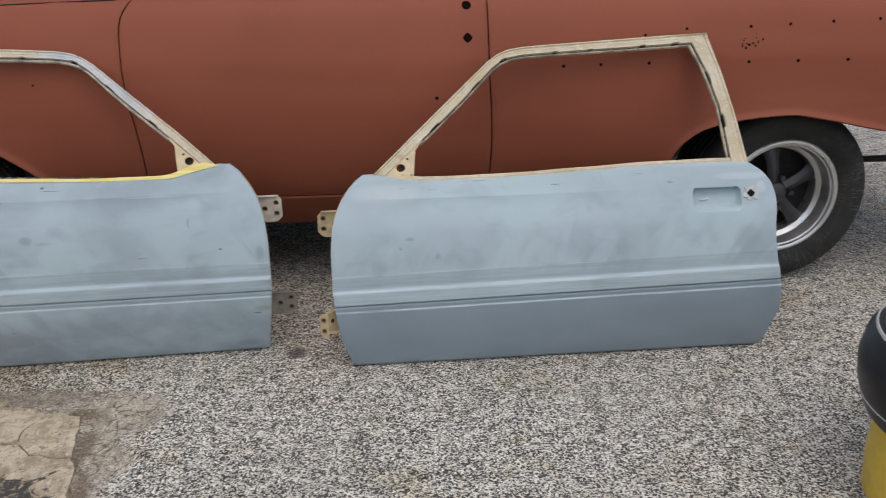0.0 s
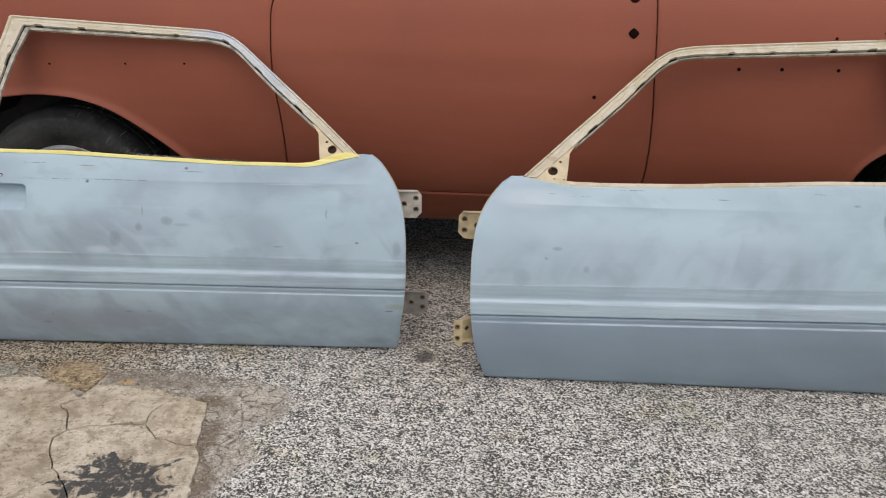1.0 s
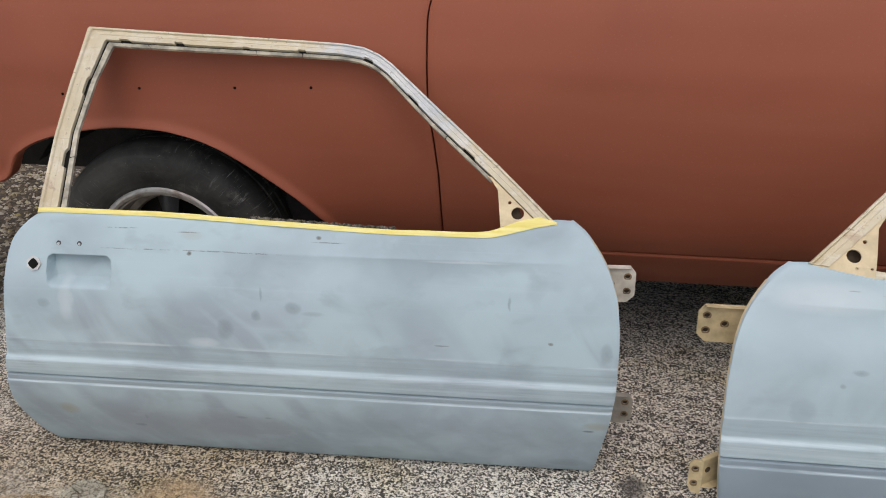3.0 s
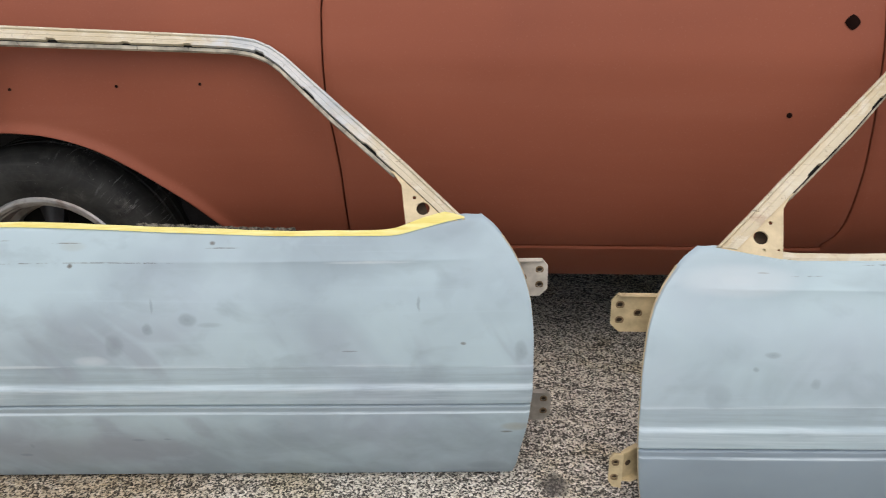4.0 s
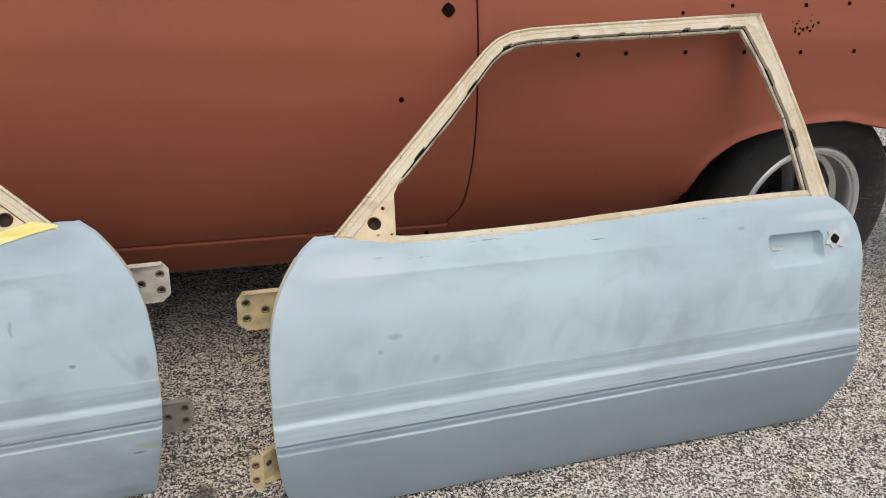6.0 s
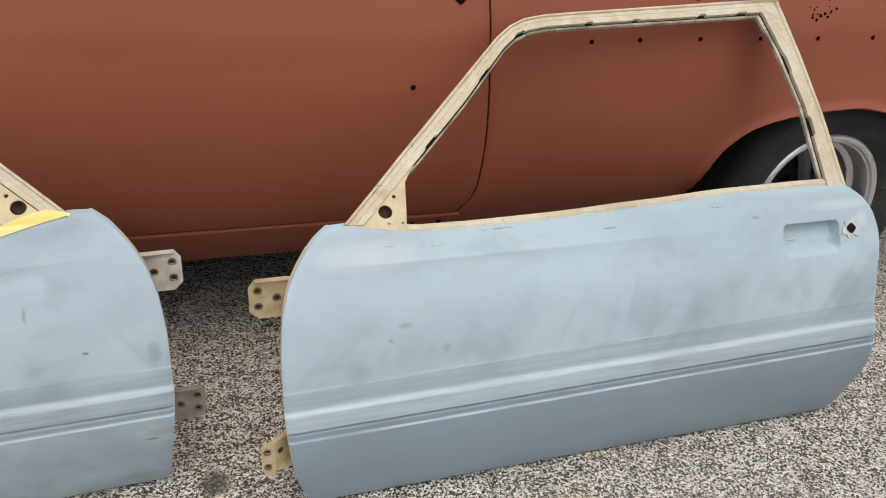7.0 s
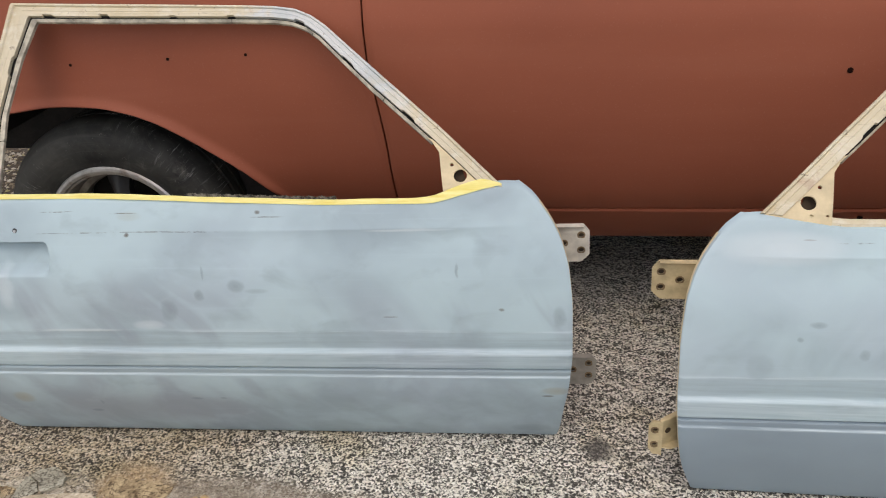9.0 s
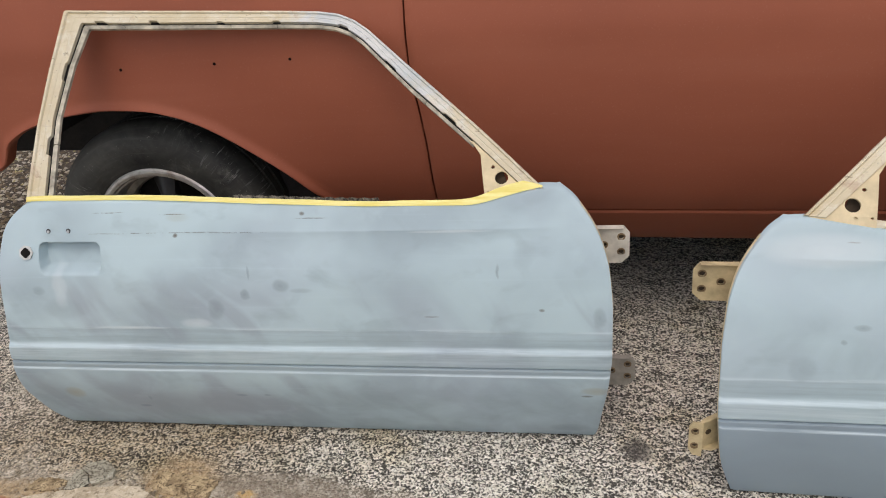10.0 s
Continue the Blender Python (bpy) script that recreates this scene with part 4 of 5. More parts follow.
    def hinge(zm, tall_, reach, depth, mat, name):
        u0, u1, h = -reach, 0.085, tall_ / 2
        c = 0.013
        outline = ((u1, zm - h), (u1, zm + h), (u0 + c * 0.9, zm + h + 0.002), (u0, zm + h - c), (u0, zm - h + c * 1.2), (u0 + c * 1.2, zm - h))
        outline = outline[::-1]
        holes_ = ((u0 + 0.016, zm + h * 0.47, 0.0060), (u0 + 0.016, zm - h * 0.36, 0.0060), (u0 + 0.049, zm + h * 0.03, 0.0060))
        lay = lambda a, b, dd: (side * a, depth + dd + 0.10 * (b - zm), b)
        plate_ob = part("hinge", plate(outline, holes_, lay, 0.005), mat, door, name)
        for hu_, hz_, hr in holes_:
            bm = lathe(((hr - 0.0006, -0.0006), (hr + 0.0020, -0.0006), (hr + 0.0024, 0.001), (hr - 0.0006, 0.001)), 16, lay(hu_, hz_, 0))
            part("hole_collar", bm, rust_brown, plate_ob, "rusty hole edge")
            part("hole_floor", disc(hr + 0.001, 0.001, lay(hu_, hz_, 0.0060), (0, -1, 0.1), 12), hole_brown, plate_ob, "dark brown bolt hole")
        flange_ = [[(side * a, depth + dd, zm + h + e) for dd, e in ((-0.003, -0.001), (-0.004, 0.0015), (0.009, 0.002), (0.009, -0.001))] for a in (u0 + 0.012, u1)]
        part("hinge_flange", sweep(flange_), mat, plate_ob)

    if taped:
        hinge(0.418, 0.078, 0.036, 0.122, pale_hinge, "pale cream upper hinge leaf")
        hinge(0.108, 0.073, 0.055, 0.106, grey_hinge, "dirty grey lower hinge leaf")
    else:
        hinge(0.413, 0.074, 0.038, 0.120, cream_hinge, "cream upper hinge leaf")
        bent_hinge(0.153, 0.074, 0.041, -0.010, -0.017, cream_hinge, "bent cream lower hinge leaf")
    return door


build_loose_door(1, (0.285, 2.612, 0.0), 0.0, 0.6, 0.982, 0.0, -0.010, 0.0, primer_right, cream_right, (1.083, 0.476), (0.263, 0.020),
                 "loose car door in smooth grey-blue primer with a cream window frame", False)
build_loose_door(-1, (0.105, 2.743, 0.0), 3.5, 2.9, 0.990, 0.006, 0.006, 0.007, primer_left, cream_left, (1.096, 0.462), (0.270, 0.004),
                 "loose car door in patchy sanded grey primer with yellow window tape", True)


# ---- the red car ----
CAR_SECTION = ((0.22, 3.26), (0.25, 3.205), (0.29, 3.155), (0.33, 3.118), (0.37, 3.088), (0.43, 3.055), (0.52, 3.030), (0.62, 3.016), (0.70, 3.012), (0.79, 3.015), (0.875, 3.035), (0.94, 3.060), (0.970, 3.080), (0.984, 3.094), (0.991, 3.120), (0.996, 3.180), (1.000, 3.300))
SEAM_FRONT = ((0.22, -0.290), (0.44, -0.294), (0.55, -0.295), (0.64, -0.302), (0.74, -0.314), (0.90, -0.316), (0.945, -0.309), (0.99, -0.285), (1.03, -0.270))
SEAM_REAR = ((0.22, 0.74), (0.387, 0.752), (0.412, 0.768), (0.46, 0.779), (0.55, 0.781), (0.64, 0.778), (0.80, 0.769), (1.03, 0.766))
ARCH_FRONT = ((-2.03, 0.5), (-1.457, 0.505), (-1.389, 0.51), (-1.353, 0.53), (-1.313, 0.587), (-1.228, 0.63), (-1.123, 0.655), (-1.018, 0.665), (-0.935, 0.661), (-0.862, 0.646), (-0.8, 0.622), (-0.747, 0.591), (-0.695, 0.554), (-0.622, 0.495), (-0.57, 0.44), (-0.535, 0.399), (-0.49, 0.342), (-0.45, 0.29), (-0.41, 0.248), (-0.34, 0.239), (-0.25, 0.238))
ARCH_REAR = ((0.74, 0.232), (1.25, 0.232), (1.295, 0.24), (1.315, 0.262), (1.326, 0.3), (1.334, 0.345), (1.344, 0.398), (1.357, 0.455), (1.375, 0.503), (1.4, 0.537), (1.455, 0.576), (1.545, 0.601), (1.65, 0.614), (1.74, 0.618), (1.82, 0.606), (1.9, 0.591), (2, 0.569), (2.07, 0.556), (2.2, 0.539), (2.75, 0.524))
car = new("car")
car.location = (0.4, 3.8, 0)
tagged(car, "stripped two-door car body in flat red oxide primer", "car")


def car_y(z):
    return curve(CAR_SECTION, z)


def side_panel(name, x0, x1, low, high, left_seam, right_seam, arch, label, cols=150, rows=70, gap=0.0020, dense=()):
    """One pressed outer panel between two seams, with a rolled lip along its wheel arch."""
    xn = np.unique(np.concatenate([np.linspace(x0, x1, cols)] + [np.linspace(a, b, 70) for a, b in dense]))[None, :]
    zl = (curve(arch, xn) if arch else np.full_like(xn, low))
    r = np.linspace(0, 1, rows)[:, None] ** 1.25
    z = zl + (high - zl) * r
    x = xn + 0 * z
    if left_seam:
        x = x + (curve(left_seam, z) + gap - x0) * (1 - step(x0, x0 + 0.25, xn))
    if right_seam:
        x = x + (curve(right_seam, z) - gap - x1) * step(x1 - 0.25, x1, xn)
    y = car_y(z)
    if arch:
        ax = np.linspace(arch[0][0], arch[-1][0], 400)
        az = curve(arch, ax)
        strong = step(0.36, 0.46, az)
        far = np.full(x.shape, 9.0)
        power = np.zeros(x.shape)
        for px, pz, k in zip(ax, az, strong):
            dd = np.hypot(x - px, z - pz)
            hit = dd < far
            far = np.where(hit, dd, far)
            power = np.where(hit, k, power)
        y = y - power * (0.014 * np.exp(-((far / 0.015) ** 2)) + 0.012 * np.exp(-((far / 0.075) ** 2)))
        y = y + power * 0.010 * (1 - step(0.0, 0.005, far))
    y = y + 0.0018 * np.sin(x * 3.1) * np.sin(z * 6)
    side_gap = np.minimum(x - x.min(axis=1, keepdims=True), x.max(axis=1, keepdims=True) - x)
    y = y + 0.0045 * (1 - step(0.0, 0.007, side_gap))
    front = np.stack((x, y, z + 0 * x), axis=-1) - np.array(car.location)
    back = front + np.array((0, 0.030, 0.004))
    return part(name, slab(front, back), red_oxide, car, label, angle=45)


side_panel("front_fender", -2.0, -0.320, 0.32, 0.999, None, SEAM_FRONT, ARCH_FRONT, "red oxide front fender with an open wheel arch", 190)
side_panel("side_door", -0.300, 0.770, 0.382, 0.999, SEAM_FRONT, SEAM_REAR, None, "red oxide car door with its handle removed", 120)
side_panel("quarter_panel", 0.775, 2.75, 0.32, 0.999, SEAM_REAR, None, ARCH_REAR, "red oxide rear quarter panel full of trim holes", 220, dense=((1.28, 1.50),))
# rocker below the door
zr = np.linspace(0.241, 0.3785, 24)[:, None]
xr = np.linspace(-0.272, 0.752, 70)[None, :]
rock = np.stack((xr + 0 * zr, car_y(zr) - 0.005 + 0.004 * step(0.374, 0.3785, zr) + 0 * xr, zr + 0 * xr), axis=-1) - np.array(car.location)
part("rocker_panel", slab(rock, rock + np.array((0, 0.03, 0.004))), red_oxide, car, "red oxide rocker panel")


def car_box(name, x0, x1, y0, y1, z0, z1, mat, label="", bevel=0.02):
    bm = bmesh.new()
    bmesh.ops.create_cube(bm, size=1.0)
    for v in bm.verts:
        v.co = Vector(((x0 + x1) / 2 + v.co.x * (x1 - x0), (y0 + y1) / 2 + v.co.y * (y1 - y0), (z0 + z1) / 2 + v.co.z * (z1 - z0))) - car.location
    bmesh.ops.bevel(bm, geom=bm.edges[:], offset=bevel, segments=2, affect="EDGES")
    return part(name, bm, mat, car, label)


for seam, z0 in ((SEAM_FRONT, 0.30), (SEAM_REAR, 0.37)):
    zs = np.linspace(z0, 0.975, 50)[:, None]
    strip_ = np.stack((curve(seam, zs) + np.array((-0.012, 0.0, 0.012))[None, :], car_y(zs) + 0.030 + np.zeros((1, 3)), zs + np.zeros((1, 3))), axis=-1) - np.array(car.location)
    part("seam_backing", slab(strip_, strip_ + np.array((0, 0.012, 0.0))), red_oxide, car)
xs_ = np.linspace(-0.28, 0.75, 30)[None, :]
zs = np.array((0.370, 0.380, 0.390))[:, None]
strip_ = np.stack((xs_ + 0 * zs, car_y(zs) + 0.007 + 0 * xs_, zs + 0 * xs_), axis=-1) - np.array(car.location)
part("seam_backing", slab(strip_, strip_ + np.array((0, 0.012, 0.0))), red_oxide, car)
car_box("cowl_side", -0.72, -0.36, 3.16, 3.45, 0.14, 0.62, under_black, "dark inner cowl side")
car_box("floor_pan", -0.45, 1.32, 3.22, 4.38, 0.234, 0.33, under_black, "black floor pan")
car_box("inner_body", -0.55, 1.35, 3.30, 4.30, 0.32, 0.972, under_black, "dark inner body shell")
car_box("engine_bay_wall", -1.90, -0.5, 3.42, 3.47, 0.40, 0.97, under_black, "dark inner fender wall")
car_box("trunk_floor", 1.30, 2.60, 3.50, 4.20, 0.62, 0.97, under_black, "dark trunk floor")
car_box("upper_deck", -1.95, 2.75, 3.24, 4.36, 0.975, 0.997, red_oxide, "red oxide upper deck", 0.012)
car_box("far_side", -1.95, 2.75, 4.42, 4.60, 0.24, 0.99, red_oxide, "red oxide far side", 0.05)
car_box("axle", -1.02, -0.94, 3.20, 4.40, 0.27, 0.35, under_black, "black front axle beam")
car_box("axle", 1.77, 1.85, 3.20, 4.40, 0.27, 0.35, under_black, "black rear axle")

car_box("front_panel", -1.985, -1.935, 3.14, 4.50, 0.50, 0.985, red_oxide, "red oxide front panel")
car_box("tail_panel", 2.735, 2.785, 3.14, 4.50, 0.50, 0.985, red_oxide, "red oxide tail panel")

# shut line along the top of the front fender
line = []
for x in np.linspace(-1.93, -0.33, 40):
    y = 3.092 + 0.09 * max(0.0, x + 0.65)
    z = float(np.interp(y, (3.080, 3.094, 3.120, 3.180), (0.970, 0.984, 0.991, 0.996)))
    line.append([Vector((x, y + dy, z + dz)) - car.location for dy, dz in ((-0.0016, -0.001), (-0.0012, 0.0012), (0.0016, 0.0020), (0.0016, -0.002))])
part("fender_shut_line", sweep(line), under_black, car, "dark shut line along the fender top")

# wheel wells
def wheel_well(xc, radius, a0, a1):
    bm = bmesh.new()
    rings = []
    for y in (3.13, 3.44):
        rings.append([bm.verts.new(Vector((xc + radius * 1.12 * math.cos(a), y, 0.30 + radius * math.sin(a))) - car.location) for a in np.linspace(a0, a1, 24)])
    for i in range(23):
        bm.faces.new((rings[0][i], rings[0][i + 1], rings[1][i + 1], rings[1][i]))
    bmesh.ops.solidify(bm, geom=bm.faces[:], thickness=0.01)
    part("wheel_well", bm, under_black, car, "black wheel well liner")


wheel_well(1.78, 0.40, 1.15, math.pi - 0.25)
wheel_well(-0.98, 0.41, -0.45, 2.55)

# trim holes
def hole(x, z, r, sides=10, lift=0.0016, bulge=2.0):
    y = float(car_y(z)) + 0.0018 * math.sin(x * 3.1) * math.sin(z * 6)
    for arch in (ARCH_FRONT, ARCH_REAR):
        ax = np.linspace(arch[0][0], arch[-1][0], 300)
        y -= 0.012 * math.exp(-((float(np.min(np.hypot(ax - x, curve(arch, ax) - z))) / 0.075) ** 2))
    slope = (float(car_y(z + 0.01)) - float(car_y(z - 0.01))) / 0.02
    n = Vector((0, -1, slope)).normalized()
    part("trim_hole", disc(r, 0.004, Vector((x, y, z)) - car.location + n * lift, n, sides, bulge), hole_black, car)


for x, z, r in ((-1.163, 0.738, 0.0032), (-0.971, 0.755, 0.0032), (-0.745, 0.760, 0.0032), (-0.570, 0.764, 0.0032), (0.996, 0.787, 0.0050), (1.112, 0.789, 0.0050),
                (1.263, 0.790, 0.0050), (1.421, 0.789, 0.0050), (1.580, 0.788, 0.0050), (1.738, 0.789, 0.0050), (1.90, 0.789, 0.0050), (0.608, 0.700, 0.0055),
                (1.250, 0.872, 0.0042), (1.380, 0.888, 0.0042), (1.584, 0.891, 0.005), (1.710, 0.896, 0.005), (1.849, 0.902, 0.005), (2.00, 0.907, 0.005),
                (1.556, 0.834, 0.0028), (1.568, 0.829, 0.0034), (1.578, 0.838, 0.0038), (1.590, 0.842, 0.0034), (1.598, 0.835, 0.0030), (1.622, 0.853, 0.0030)):
    hole(x, z, r)
rng = random.Random(8)
for _ in range(10):
    hole(1.590 + rng.gauss(0, 0.030), 0.842 + rng.gauss(0, 0.011), rng.uniform(0.0010, 0.0022), rng.choice((5, 6, 7)))
hole(0.705, 0.358, 0.0060, 8, 0.008)
hole(0.640, 0.356, 0.0050, 8, 0.008)
hole(0.704, 0.874, 0.0148, 20, bulge=1.35)
hole(0.704, 0.964, 0.0145, 10)


def build_wheel(at, radius, rim_r, width, metal, spoke_mat, tyre_mat, spokes, label):
    """A tyre on a deep rim, its axis along y and its face towards -y."""
    wheel = new("wheel")
    wheel.parent = car
    wheel.location = Vector(at) - car.location
    tagged(wheel, label)
    w, t = width, radius - rim_r
    tyre = [(rim_r - 0.004, 0.012), (rim_r + 0.006, 0.002), (rim_r + 0.018, -0.004), (rim_r + t * 0.30, -0.012), (rim_r + t * 0.42, -0.0158), (rim_r + t * 0.55, -0.0172), (rim_r + t * 0.66, -0.0150), (rim_r + t * 0.74, -0.0115), (rim_r + t * 0.83, -0.0035), (radius - 0.010, 0.009), (radius - 0.003, 0.022)]
    y = 0.034
    while y < w - 0.05:
        tyre += [(radius, y), (radius, y + 0.024), (radius - 0.008, y + 0.026), (radius - 0.008, y + 0.031)]
        y += 0.033
    tyre += [(radius - 0.003, w - 0.026), (radius - 0.02, w - 0.006), (rim_r + t * 0.4, w + 0.012), (rim_r, w)]
    bm = lathe(tyre, 96)
    part("tyre", bm, tyre_mat, wheel, "dusty black rubber tyre")
    rim = [(rim_r, 0.000), (rim_r + 0.004, 0.004), (rim_r + 0.003, 0.012), (rim_r - 0.012, 0.022), (rim_r - 0.012, w - 0.02), (rim_r - 0.018, w - 0.02), (rim_r - 0.044, 0.085), (rim_r - 0.040, 0.070), (rim_r - 0.026, 0.060), (rim_r - 0.024, 0.024), (rim_r - 0.020, 0.012), (rim_r - 0.016, 0.010), (rim_r - 0.013, 0.002), (rim_r - 0.006, -0.001)]
    part("rim", lathe(rim, 96), metal, wheel, "round metal wheel rim")
    back = [(rim_r - 0.02, 0.13), (0.01, 0.13), (0.01, 0.14), (rim_r - 0.02, 0.14)]
    part("brake_backing", lathe(back, 48), under_black, wheel, "dark brake drum backing")
    for k in range(spokes):
        a = k * math.tau / spokes + 0.45
        turn = Matrix.Rotation(-a, 3, "Y")
        secs = []
        for f, half, y0, thick in ((0.05, 0.026, 0.052, 0.05), (0.35, 0.020, 0.050, 0.045), (0.7, 0.022, 0.058, 0.04), (1.0, 0.034, 0.072, 0.03)):
            r = f * (rim_r - 0.040)
            secs.append([turn @ Vector(p) for p in ((r, y0 + 0.010, -half), (r, y0, -half * 0.45), (r, y0 - 0.003, 0), (r, y0, half * 0.45), (r, y0 + 0.010, half), (r, y0 + thick, half * 0.8), (r, y0 + thick, -half * 0.8))])
        part("spoke", sweep(secs), spoke_mat, wheel)
    part("hub_cap", lathe(((0.002, 0.030), (0.022, 0.032), (0.036, 0.040), (0.044, 0.056), (0.044, 0.10), (0.002, 0.10)), 36), spoke_mat, wheel, "round hub")
    for k in range(5):
        a = k * math.tau / 5
        part("lug_nut", disc(0.010, 0.022, (0.057 * math.cos(a), 0.040, 0.057 * math.sin(a)), (0, -1, 0), 6), spoke_mat, wheel)
    return wheel


build_wheel((1.802, 3.100, 0.311), 0.311, 0.198, 0.25, polished, dark_spoke, rubber_clean, 5, "rear wheel with a polished deep-dish rim and dark spokes")
build_wheel((-1.003, 3.060, 0.302), 0.306, 0.190, 0.22, stained_alloy, dark_spoke, rubber, 5, "front wheel with a rust-stained pale rim and worn tyre")
build_wheel((1.812, 4.27, 0.311), 0.311, 0.198, 0.25, polished, dark_spoke, rubber_clean, 5, "far rear wheel with a dark tyre")
build_wheel((-0.980, 4.27, 0.303), 0.303, 0.176, 0.22, stained_alloy, dark_spoke, rubber, 5, "far front wheel with a worn tyre")
# pipe hanging below the tail
pipe = [[Vector((x, 3.60 + 0.014 * math.cos(a), 0.290 + 0.014 * math.sin(a))) - car.location for a in np.linspace(0, math.tau, 13)[:-1]] for x in (1.9, 2.75)]
part("tail_pipe", sweep(pipe), under_black, car, "black exhaust pipe")

# ---- ground ----
bm = bmesh.new()
edges = [-300, -60, -12, -4, -2, 0, 2, 4, 12, 60, 300]
vs = [[bm.verts.new((x, y + 3, 0)) for x in edges] for y in edges]
for j in range(len(edges) - 1):
    for i in range(len(edges) - 1):
        bm.faces.new((vs[j][i], vs[j][i + 1], vs[j + 1][i + 1], vs[j + 1][i]))
ground = part("ground", bm, ground_mat, None)
tagged(ground, "worn grey exposed-aggregate paving, stained beside broken concrete", "ground", kind="structure")

# broken concrete slabs
rng = random.Random(5)


def ragged(points, jitter, pieces=7):
    """The outline with its sides broken into small uneven steps."""
    out = []
    for (ax, ay), (bx, by) in zip(points, points[1:] + points[:1]):
        for k in range(pieces):
            f = k / pieces
            x, y = ax + (bx - ax) * f, ay + (by - ay) * f
            big, small, tiny = noise.noise_vector((x * 11, y * 11, 0.3)), noise.noise_vector((x * 45, y * 45, 4.7)), noise.noise_vector((x * 160, y * 160, 2.1))
            out.append((x + jitter * (big.x * 1.4 + small.x * 0.8 + tiny.x * 0.3), y + jitter * (big.y * 1.4 + small.y * 0.8 + tiny.y * 0.3)))
    return out


patch = new("concrete_patch")
tagged(patch, "cracked remains of a tan concrete slab on the paving", "concrete patch", kind="structure")


def concrete_piece(points, thick=0.008, mat=concrete, name="slab_piece", label="", jitter=0.007):
    ring = ragged(points, jitter, 12)
    cx, cy = sum(p[0] for p in ring) / len(ring), sum(p[1] for p in ring) / len(ring)
    drawn = []
    for k, (x, y) in enumerate(ring):
        (ax, ay), (bx, by) = ring[k - 3], ring[(k + 3) % len(ring)]
        long = math.hypot(bx - ax, by - ay) + 1e-9
        pull = 0.0006 + 0.0014 * (0.5 + 0.5 * noise.noise((x * 37, y * 37, 1.7)))
        drawn.append((x + (by - ay) / long * pull, y - (bx - ax) / long * pull))
    ring = drawn
    bm = bmesh.new()
    low = [bm.verts.new((x, y, 0.0005)) for x, y in ring]
    mid = [bm.verts.new((x, y, thick * 0.6)) for x, y in ring]
    top = [bm.verts.new((x + (cx - x) * 0.006, y + (cy - y) * 0.006, thick)) for x, y in ring]
    for a, b in ((low, mid), (mid, top)):
        for i in range(len(ring)):
            j = (i + 1) % len(ring)
            bm.faces.new((a[i], a[j], b[j], b[i]))
    bm.faces.new(top)
    bm.faces.new(low[::-1])
    bmesh.ops.triangulate(bm, faces=[f for f in bm.faces if len(f.verts) > 4])
    part(name, bm, mat, patch, label, angle=25)


for piece in (
    [(-1.42, 2.330), (-1.14, 2.432), (-1.063, 2.475), (-0.957, 2.510), (-0.864, 2.510), (-0.777, 2.478), (-0.739, 2.446), (-0.712, 2.434), (-0.695, 2.427), (-0.750, 2.394), (-0.707, 2.356), (-0.671, 2.289), (-0.684, 2.265), (-0.671, 2.216), (-0.650, 2.182), (-0.578, 2.095), (-0.532, 2.032), (-1.00, 1.96), (-1.48, 2.00)],
    [(-0.712, 2.434), (-0.688, 2.490), (-0.562, 2.491), (-0.503, 2.477), (-0.463, 2.440), (-0.499, 2.388), (-0.496, 2.345), (-0.589, 2.313), (-0.671, 2.289), (-0.707, 2.356), (-0.750, 2.394), (-0.695, 2.427)],
    [(-0.463, 2.445), (-0.421, 2.450), (-0.369, 2.425), (-0.356, 2.396), (-0.345, 2.310), (-0.340, 2.258), (-0.356, 2.246), (-0.444, 2.274), (-0.491, 2.332), (-0.496, 2.345), (-0.499, 2.388)],
    [(-0.671, 2.289), (-0.589, 2.313), (-0.491, 2.332), (-0.444, 2.274), (-0.356, 2.246), (-0.340, 2.250), (-0.306, 2.184), (-0.297, 2.100), (-0.282, 2.050), (-0.270, 1.900), (-0.450, 1.800), (-0.500, 1.950), (-0.532, 2.032), (-0.578, 2.095), (-0.650, 2.182), (-0.671, 2.216), (-0.684, 2.265)],
    [(-1.480, 2.000), (-1.000, 1.960), (-0.532, 2.032), (-0.500, 1.950), (-0.450, 1.800), (-0.270, 1.900), (-0.250, 1.600), (-0.700, 1.400), (-1.300, 1.450)],
):
    concrete_piece(piece)
for lump in ([(-1.029, 2.486), (-1.033, 2.529), (-1.024, 2.552), (-0.998, 2.535), (-0.975, 2.510), (-0.995, 2.492)],
             [(-1.024, 2.552), (-1.018, 2.566), (-0.980, 2.583), (-0.944, 2.557), (-0.937, 2.533), (-0.975, 2.510), (-0.998, 2.535)]):
    concrete_piece(lump, 0.007, grey_mortar, "mortar_lump", "cracked lump of grey mortar", 0.005)
for bed in ([(-0.840, 2.520), (-0.850, 2.552), (-0.818, 2.580), (-0.752, 2.572), (-0.700, 2.552), (-0.694, 2.515), (-0.712, 2.462), (-0.745, 2.470), (-0.790, 2.500)],
            [(-1.118, 2.468), (-1.113, 2.511), (-1.065, 2.532), (-1.036, 2.519), (-1.034, 2.490), (-1.058, 2.484)]):
    concrete_piece(bed, 0.0028, tan_crust, "crust", "crumbling orange-tan crust", 0.013)


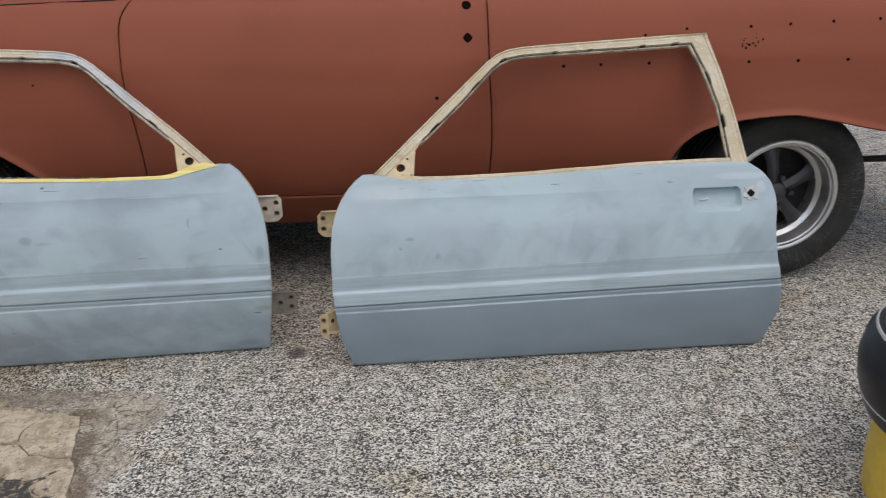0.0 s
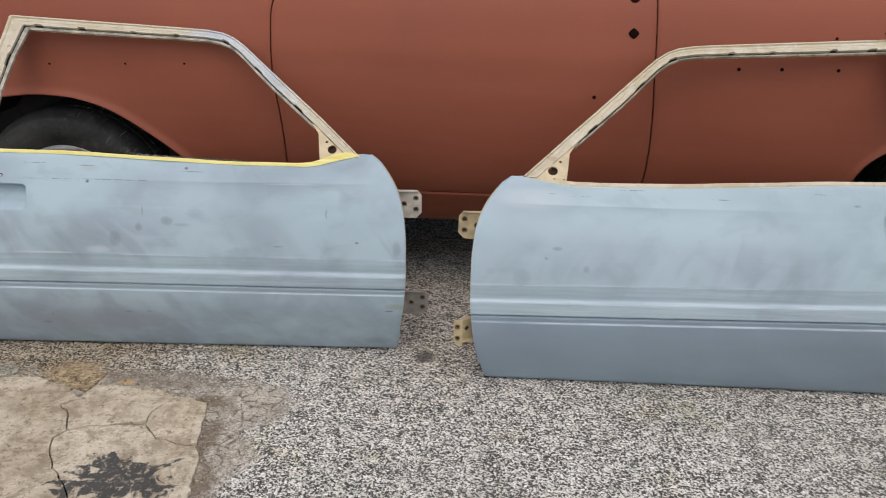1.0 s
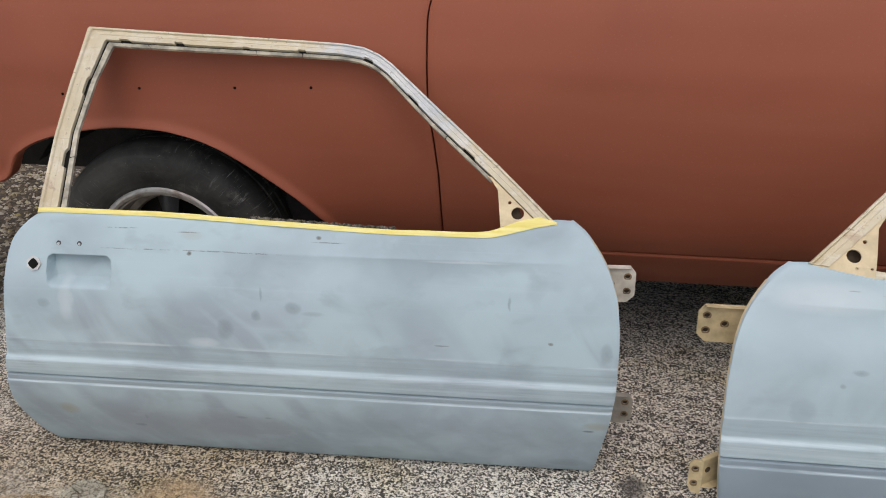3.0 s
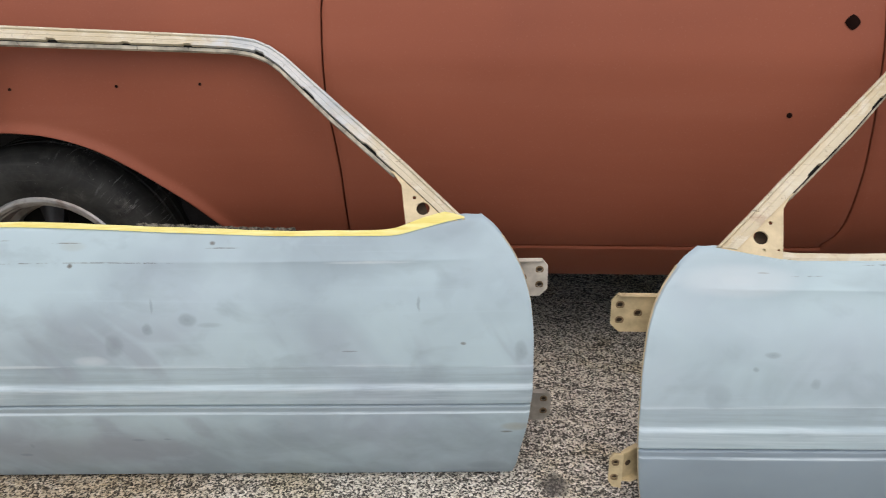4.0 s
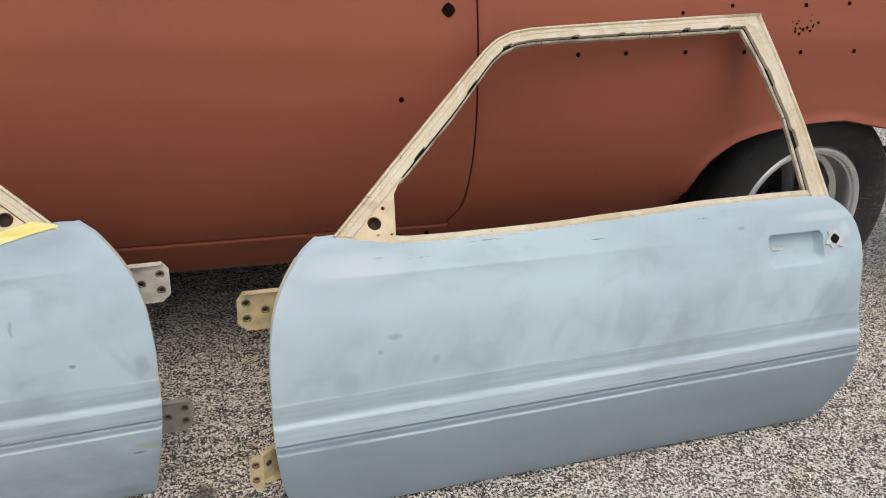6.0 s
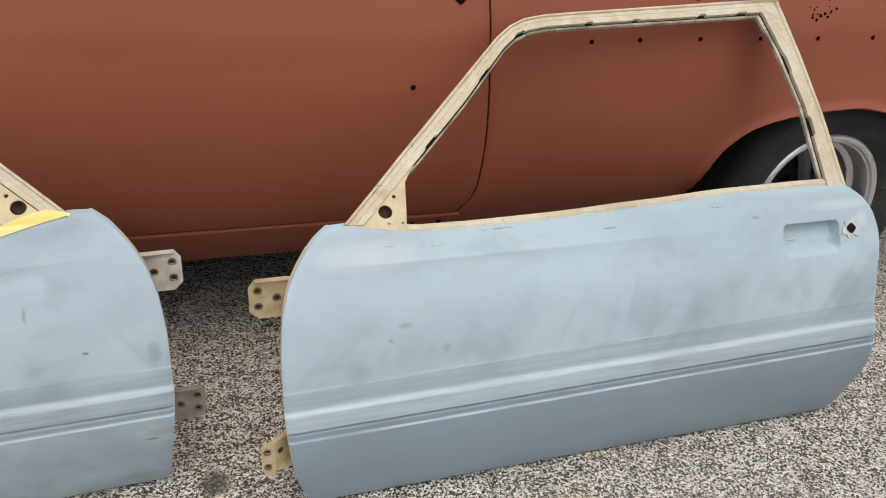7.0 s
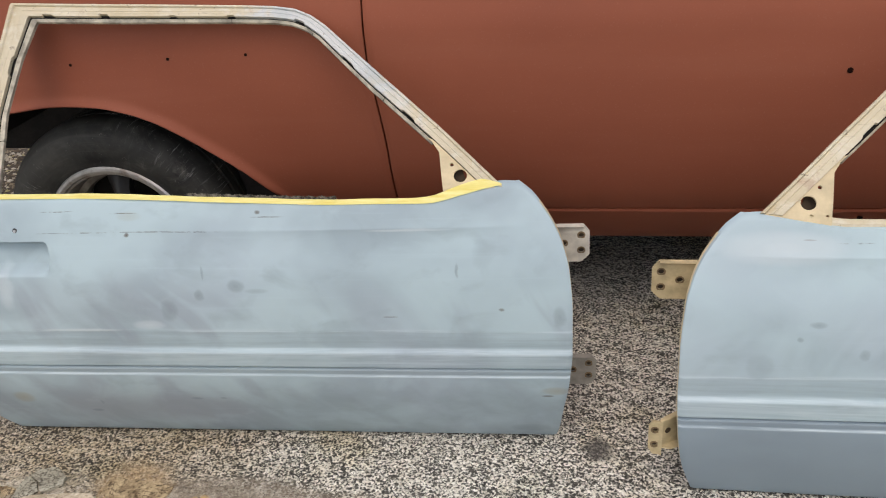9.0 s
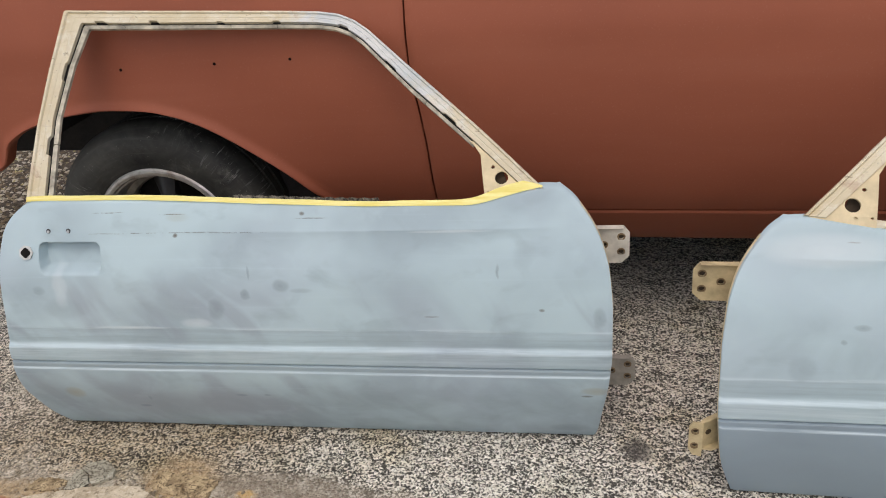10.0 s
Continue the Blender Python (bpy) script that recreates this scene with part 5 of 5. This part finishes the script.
def flat_blot(name, points, mat, z, label):
    ring = ragged(points, 0.030, 12)
    bm = bmesh.new()
    low = [bm.verts.new((x, y, z - 0.003)) for x, y in ring]
    top = [bm.verts.new((x, y, z)) for x, y in ring]
    for i in range(len(ring)):
        j = (i + 1) % len(ring)
        bm.faces.new((low[i], low[j], top[j], top[i]))
    bm.faces.new(top)
    bm.faces.new(low[::-1])
    bmesh.ops.triangulate(bm, faces=[f for f in bm.faces if len(f.verts) > 4])
    return part(name, bm, mat, None, label)

# crumbs of broken concrete along the slab's edge
rng = random.Random(23)
verts, faces = [], []
rim = [(-1.42, 2.34), (-1.14, 2.442), (-1.063, 2.485), (-0.957, 2.520), (-0.864, 2.520), (-0.777, 2.486), (-0.730, 2.45), (-0.712, 2.445), (-0.694, 2.498), (-0.562, 2.500), (-0.503, 2.486), (-0.42, 2.458), (-0.365, 2.435), (-0.342, 2.38), (-0.332, 2.27), (-0.296, 2.18), (-0.285, 2.09), (-0.27, 2.0), (-0.26, 1.9), (-0.24, 1.65)]
for (ax, ay), (bx, by) in zip(rim, rim[1:]):
    for _ in range(int(300 * math.hypot(bx - ax, by - ay))):
        f = rng.random()
        away = abs(rng.gauss(0, 0.022)) - 0.012
        length = math.hypot(bx - ax, by - ay)
        x = ax + (bx - ax) * f - (by - ay) / length * away
        y = ay + (by - ay) * f + (bx - ax) / length * away
        size = 0.0015 + 0.0060 * rng.random() ** 3.5
        turn, tall, base = rng.uniform(0, math.tau), rng.uniform(0.3, 0.7), len(verts)
        low = 0.0 if away > 0 else 0.004
        for px, py, pz in ((1, 0, 0), (0.2, 0.8, 0), (-0.9, 0.3, 0), (-0.4, -0.8, 0), (0.6, 0.2, 1), (-0.5, 0.1, 0.9)):
            px, py = px * rng.uniform(0.7, 1.3), py * rng.uniform(0.6, 1.1)
            verts.append((x + size * (px * math.cos(turn) - py * math.sin(turn)), y + size * (px * math.sin(turn) + py * math.cos(turn)), low + size * pz * tall))
        faces += [tuple(base + k for k in quad) for quad in ((0, 1, 4), (1, 2, 5, 4), (2, 3, 5), (3, 0, 4, 5), (3, 2, 1, 0))]
mesh = bpy.data.meshes.new("concrete_crumbs")
mesh.from_pydata(verts, [], faces)
mesh.materials.append(crumb_mat)
tagged(new("concrete_crumbs", mesh), "tan and brown crumbs of broken concrete on the paving", "rubble", kind="stuff")

# bare soil with loose pebbles and litter beyond the nose of the car
soil = flat_blot("soil_patch", [(-1.45, 3.42), (-1.15, 3.62), (-1.0, 4.2), (-1.1, 5.2), (-1.3, 6.6), (-4.2, 6.6), (-4.4, 3.4), (-2.6, 3.22), (-1.9, 3.26)], soil_mat, 0.003, "")
tagged(soil, "dark brown bare soil beside the paving", "soil", kind="structure")
rng = random.Random(11)
verts, faces = [], []
for _ in range(30000):
    x, y = rng.uniform(-3.4, -1.05), 3.25 + 2.8 * rng.random() ** 1.4
    if y < 3.25 + (x + 1.55) * 0.9:
        continue
    size = 0.004 + 0.013 * rng.random() ** 2
    turn = rng.uniform(0, math.tau)
    tall = rng.uniform(0.25, 0.8)
    base = len(verts)
    for px, py, pz in ((1, 0, 0.1), (0.2, 0.8, 0), (-0.9, 0.3, 0.1), (-0.4, -0.8, 0), (0.1, 0, 1)):
        px, py = px * rng.uniform(0.7, 1.3), py * rng.uniform(0.5, 1.0)
        verts.append((x + size * (px * math.cos(turn) - py * math.sin(turn)), y + size * (px * math.sin(turn) + py * math.cos(turn)), 0.003 + size * pz * tall))
    faces += [(base + a, base + b, base + 4) for a, b in ((0, 1), (1, 2), (2, 3), (3, 0))] + [(base + 3, base + 2, base + 1, base)]
mesh = bpy.data.meshes.new("loose_gravel")
mesh.from_pydata(verts, [], faces)
mesh.materials.append(pebble_mat)
tagged(new("loose_gravel", mesh), "loose brown and grey pebbles and litter on the paving", "gravel", kind="stuff")

# black and yellow tub at the edge of the work area
tub = new("shop_tub")
tub.location = (1.662, 1.90, 0)
tagged(tub, "round yellow tub with a glossy black lid trimmed in pale grey", "tub")


def turned(profile, segs=56):
    bm = lathe(profile, segs)
    bmesh.ops.rotate(bm, verts=bm.verts, cent=(0, 0, 0), matrix=Matrix.Rotation(radians(90), 3, "X"))
    return bm


LID = ((0.002, 0.186), (0.195, 0.186), (0.232, 0.22), (0.254, 0.28), (0.260, 0.33), (0.250, 0.385), (0.22, 0.425), (0.15, 0.448), (0.002, 0.455))
part("tub_body", turned(((0.002, 0.0), (0.185, 0.0), (0.200, 0.012), (0.206, 0.10), (0.203, 0.165), (0.195, 0.185), (0.002, 0.185))), tub_yellow, tub, "yellow plastic tub body")
part("lid", turned(LID), gloss_black, tub, "glossy black domed lid")
for r, z, wide, name in ((0.2362, 0.404, 0.0030, "thin pale rim line"), (0.2105, 0.431, 0.0014, "fine pale rim line"), (0.2450, 0.256, 0.0012, "fine pale lower line")):
    part("lid_trim", turned(((r - 0.002, z - wide), (r + 0.0022, z - wide), (r + 0.0022 - wide * 0.5, z + wide), (r - 0.003, z + wide))), trim_white, tub, name)
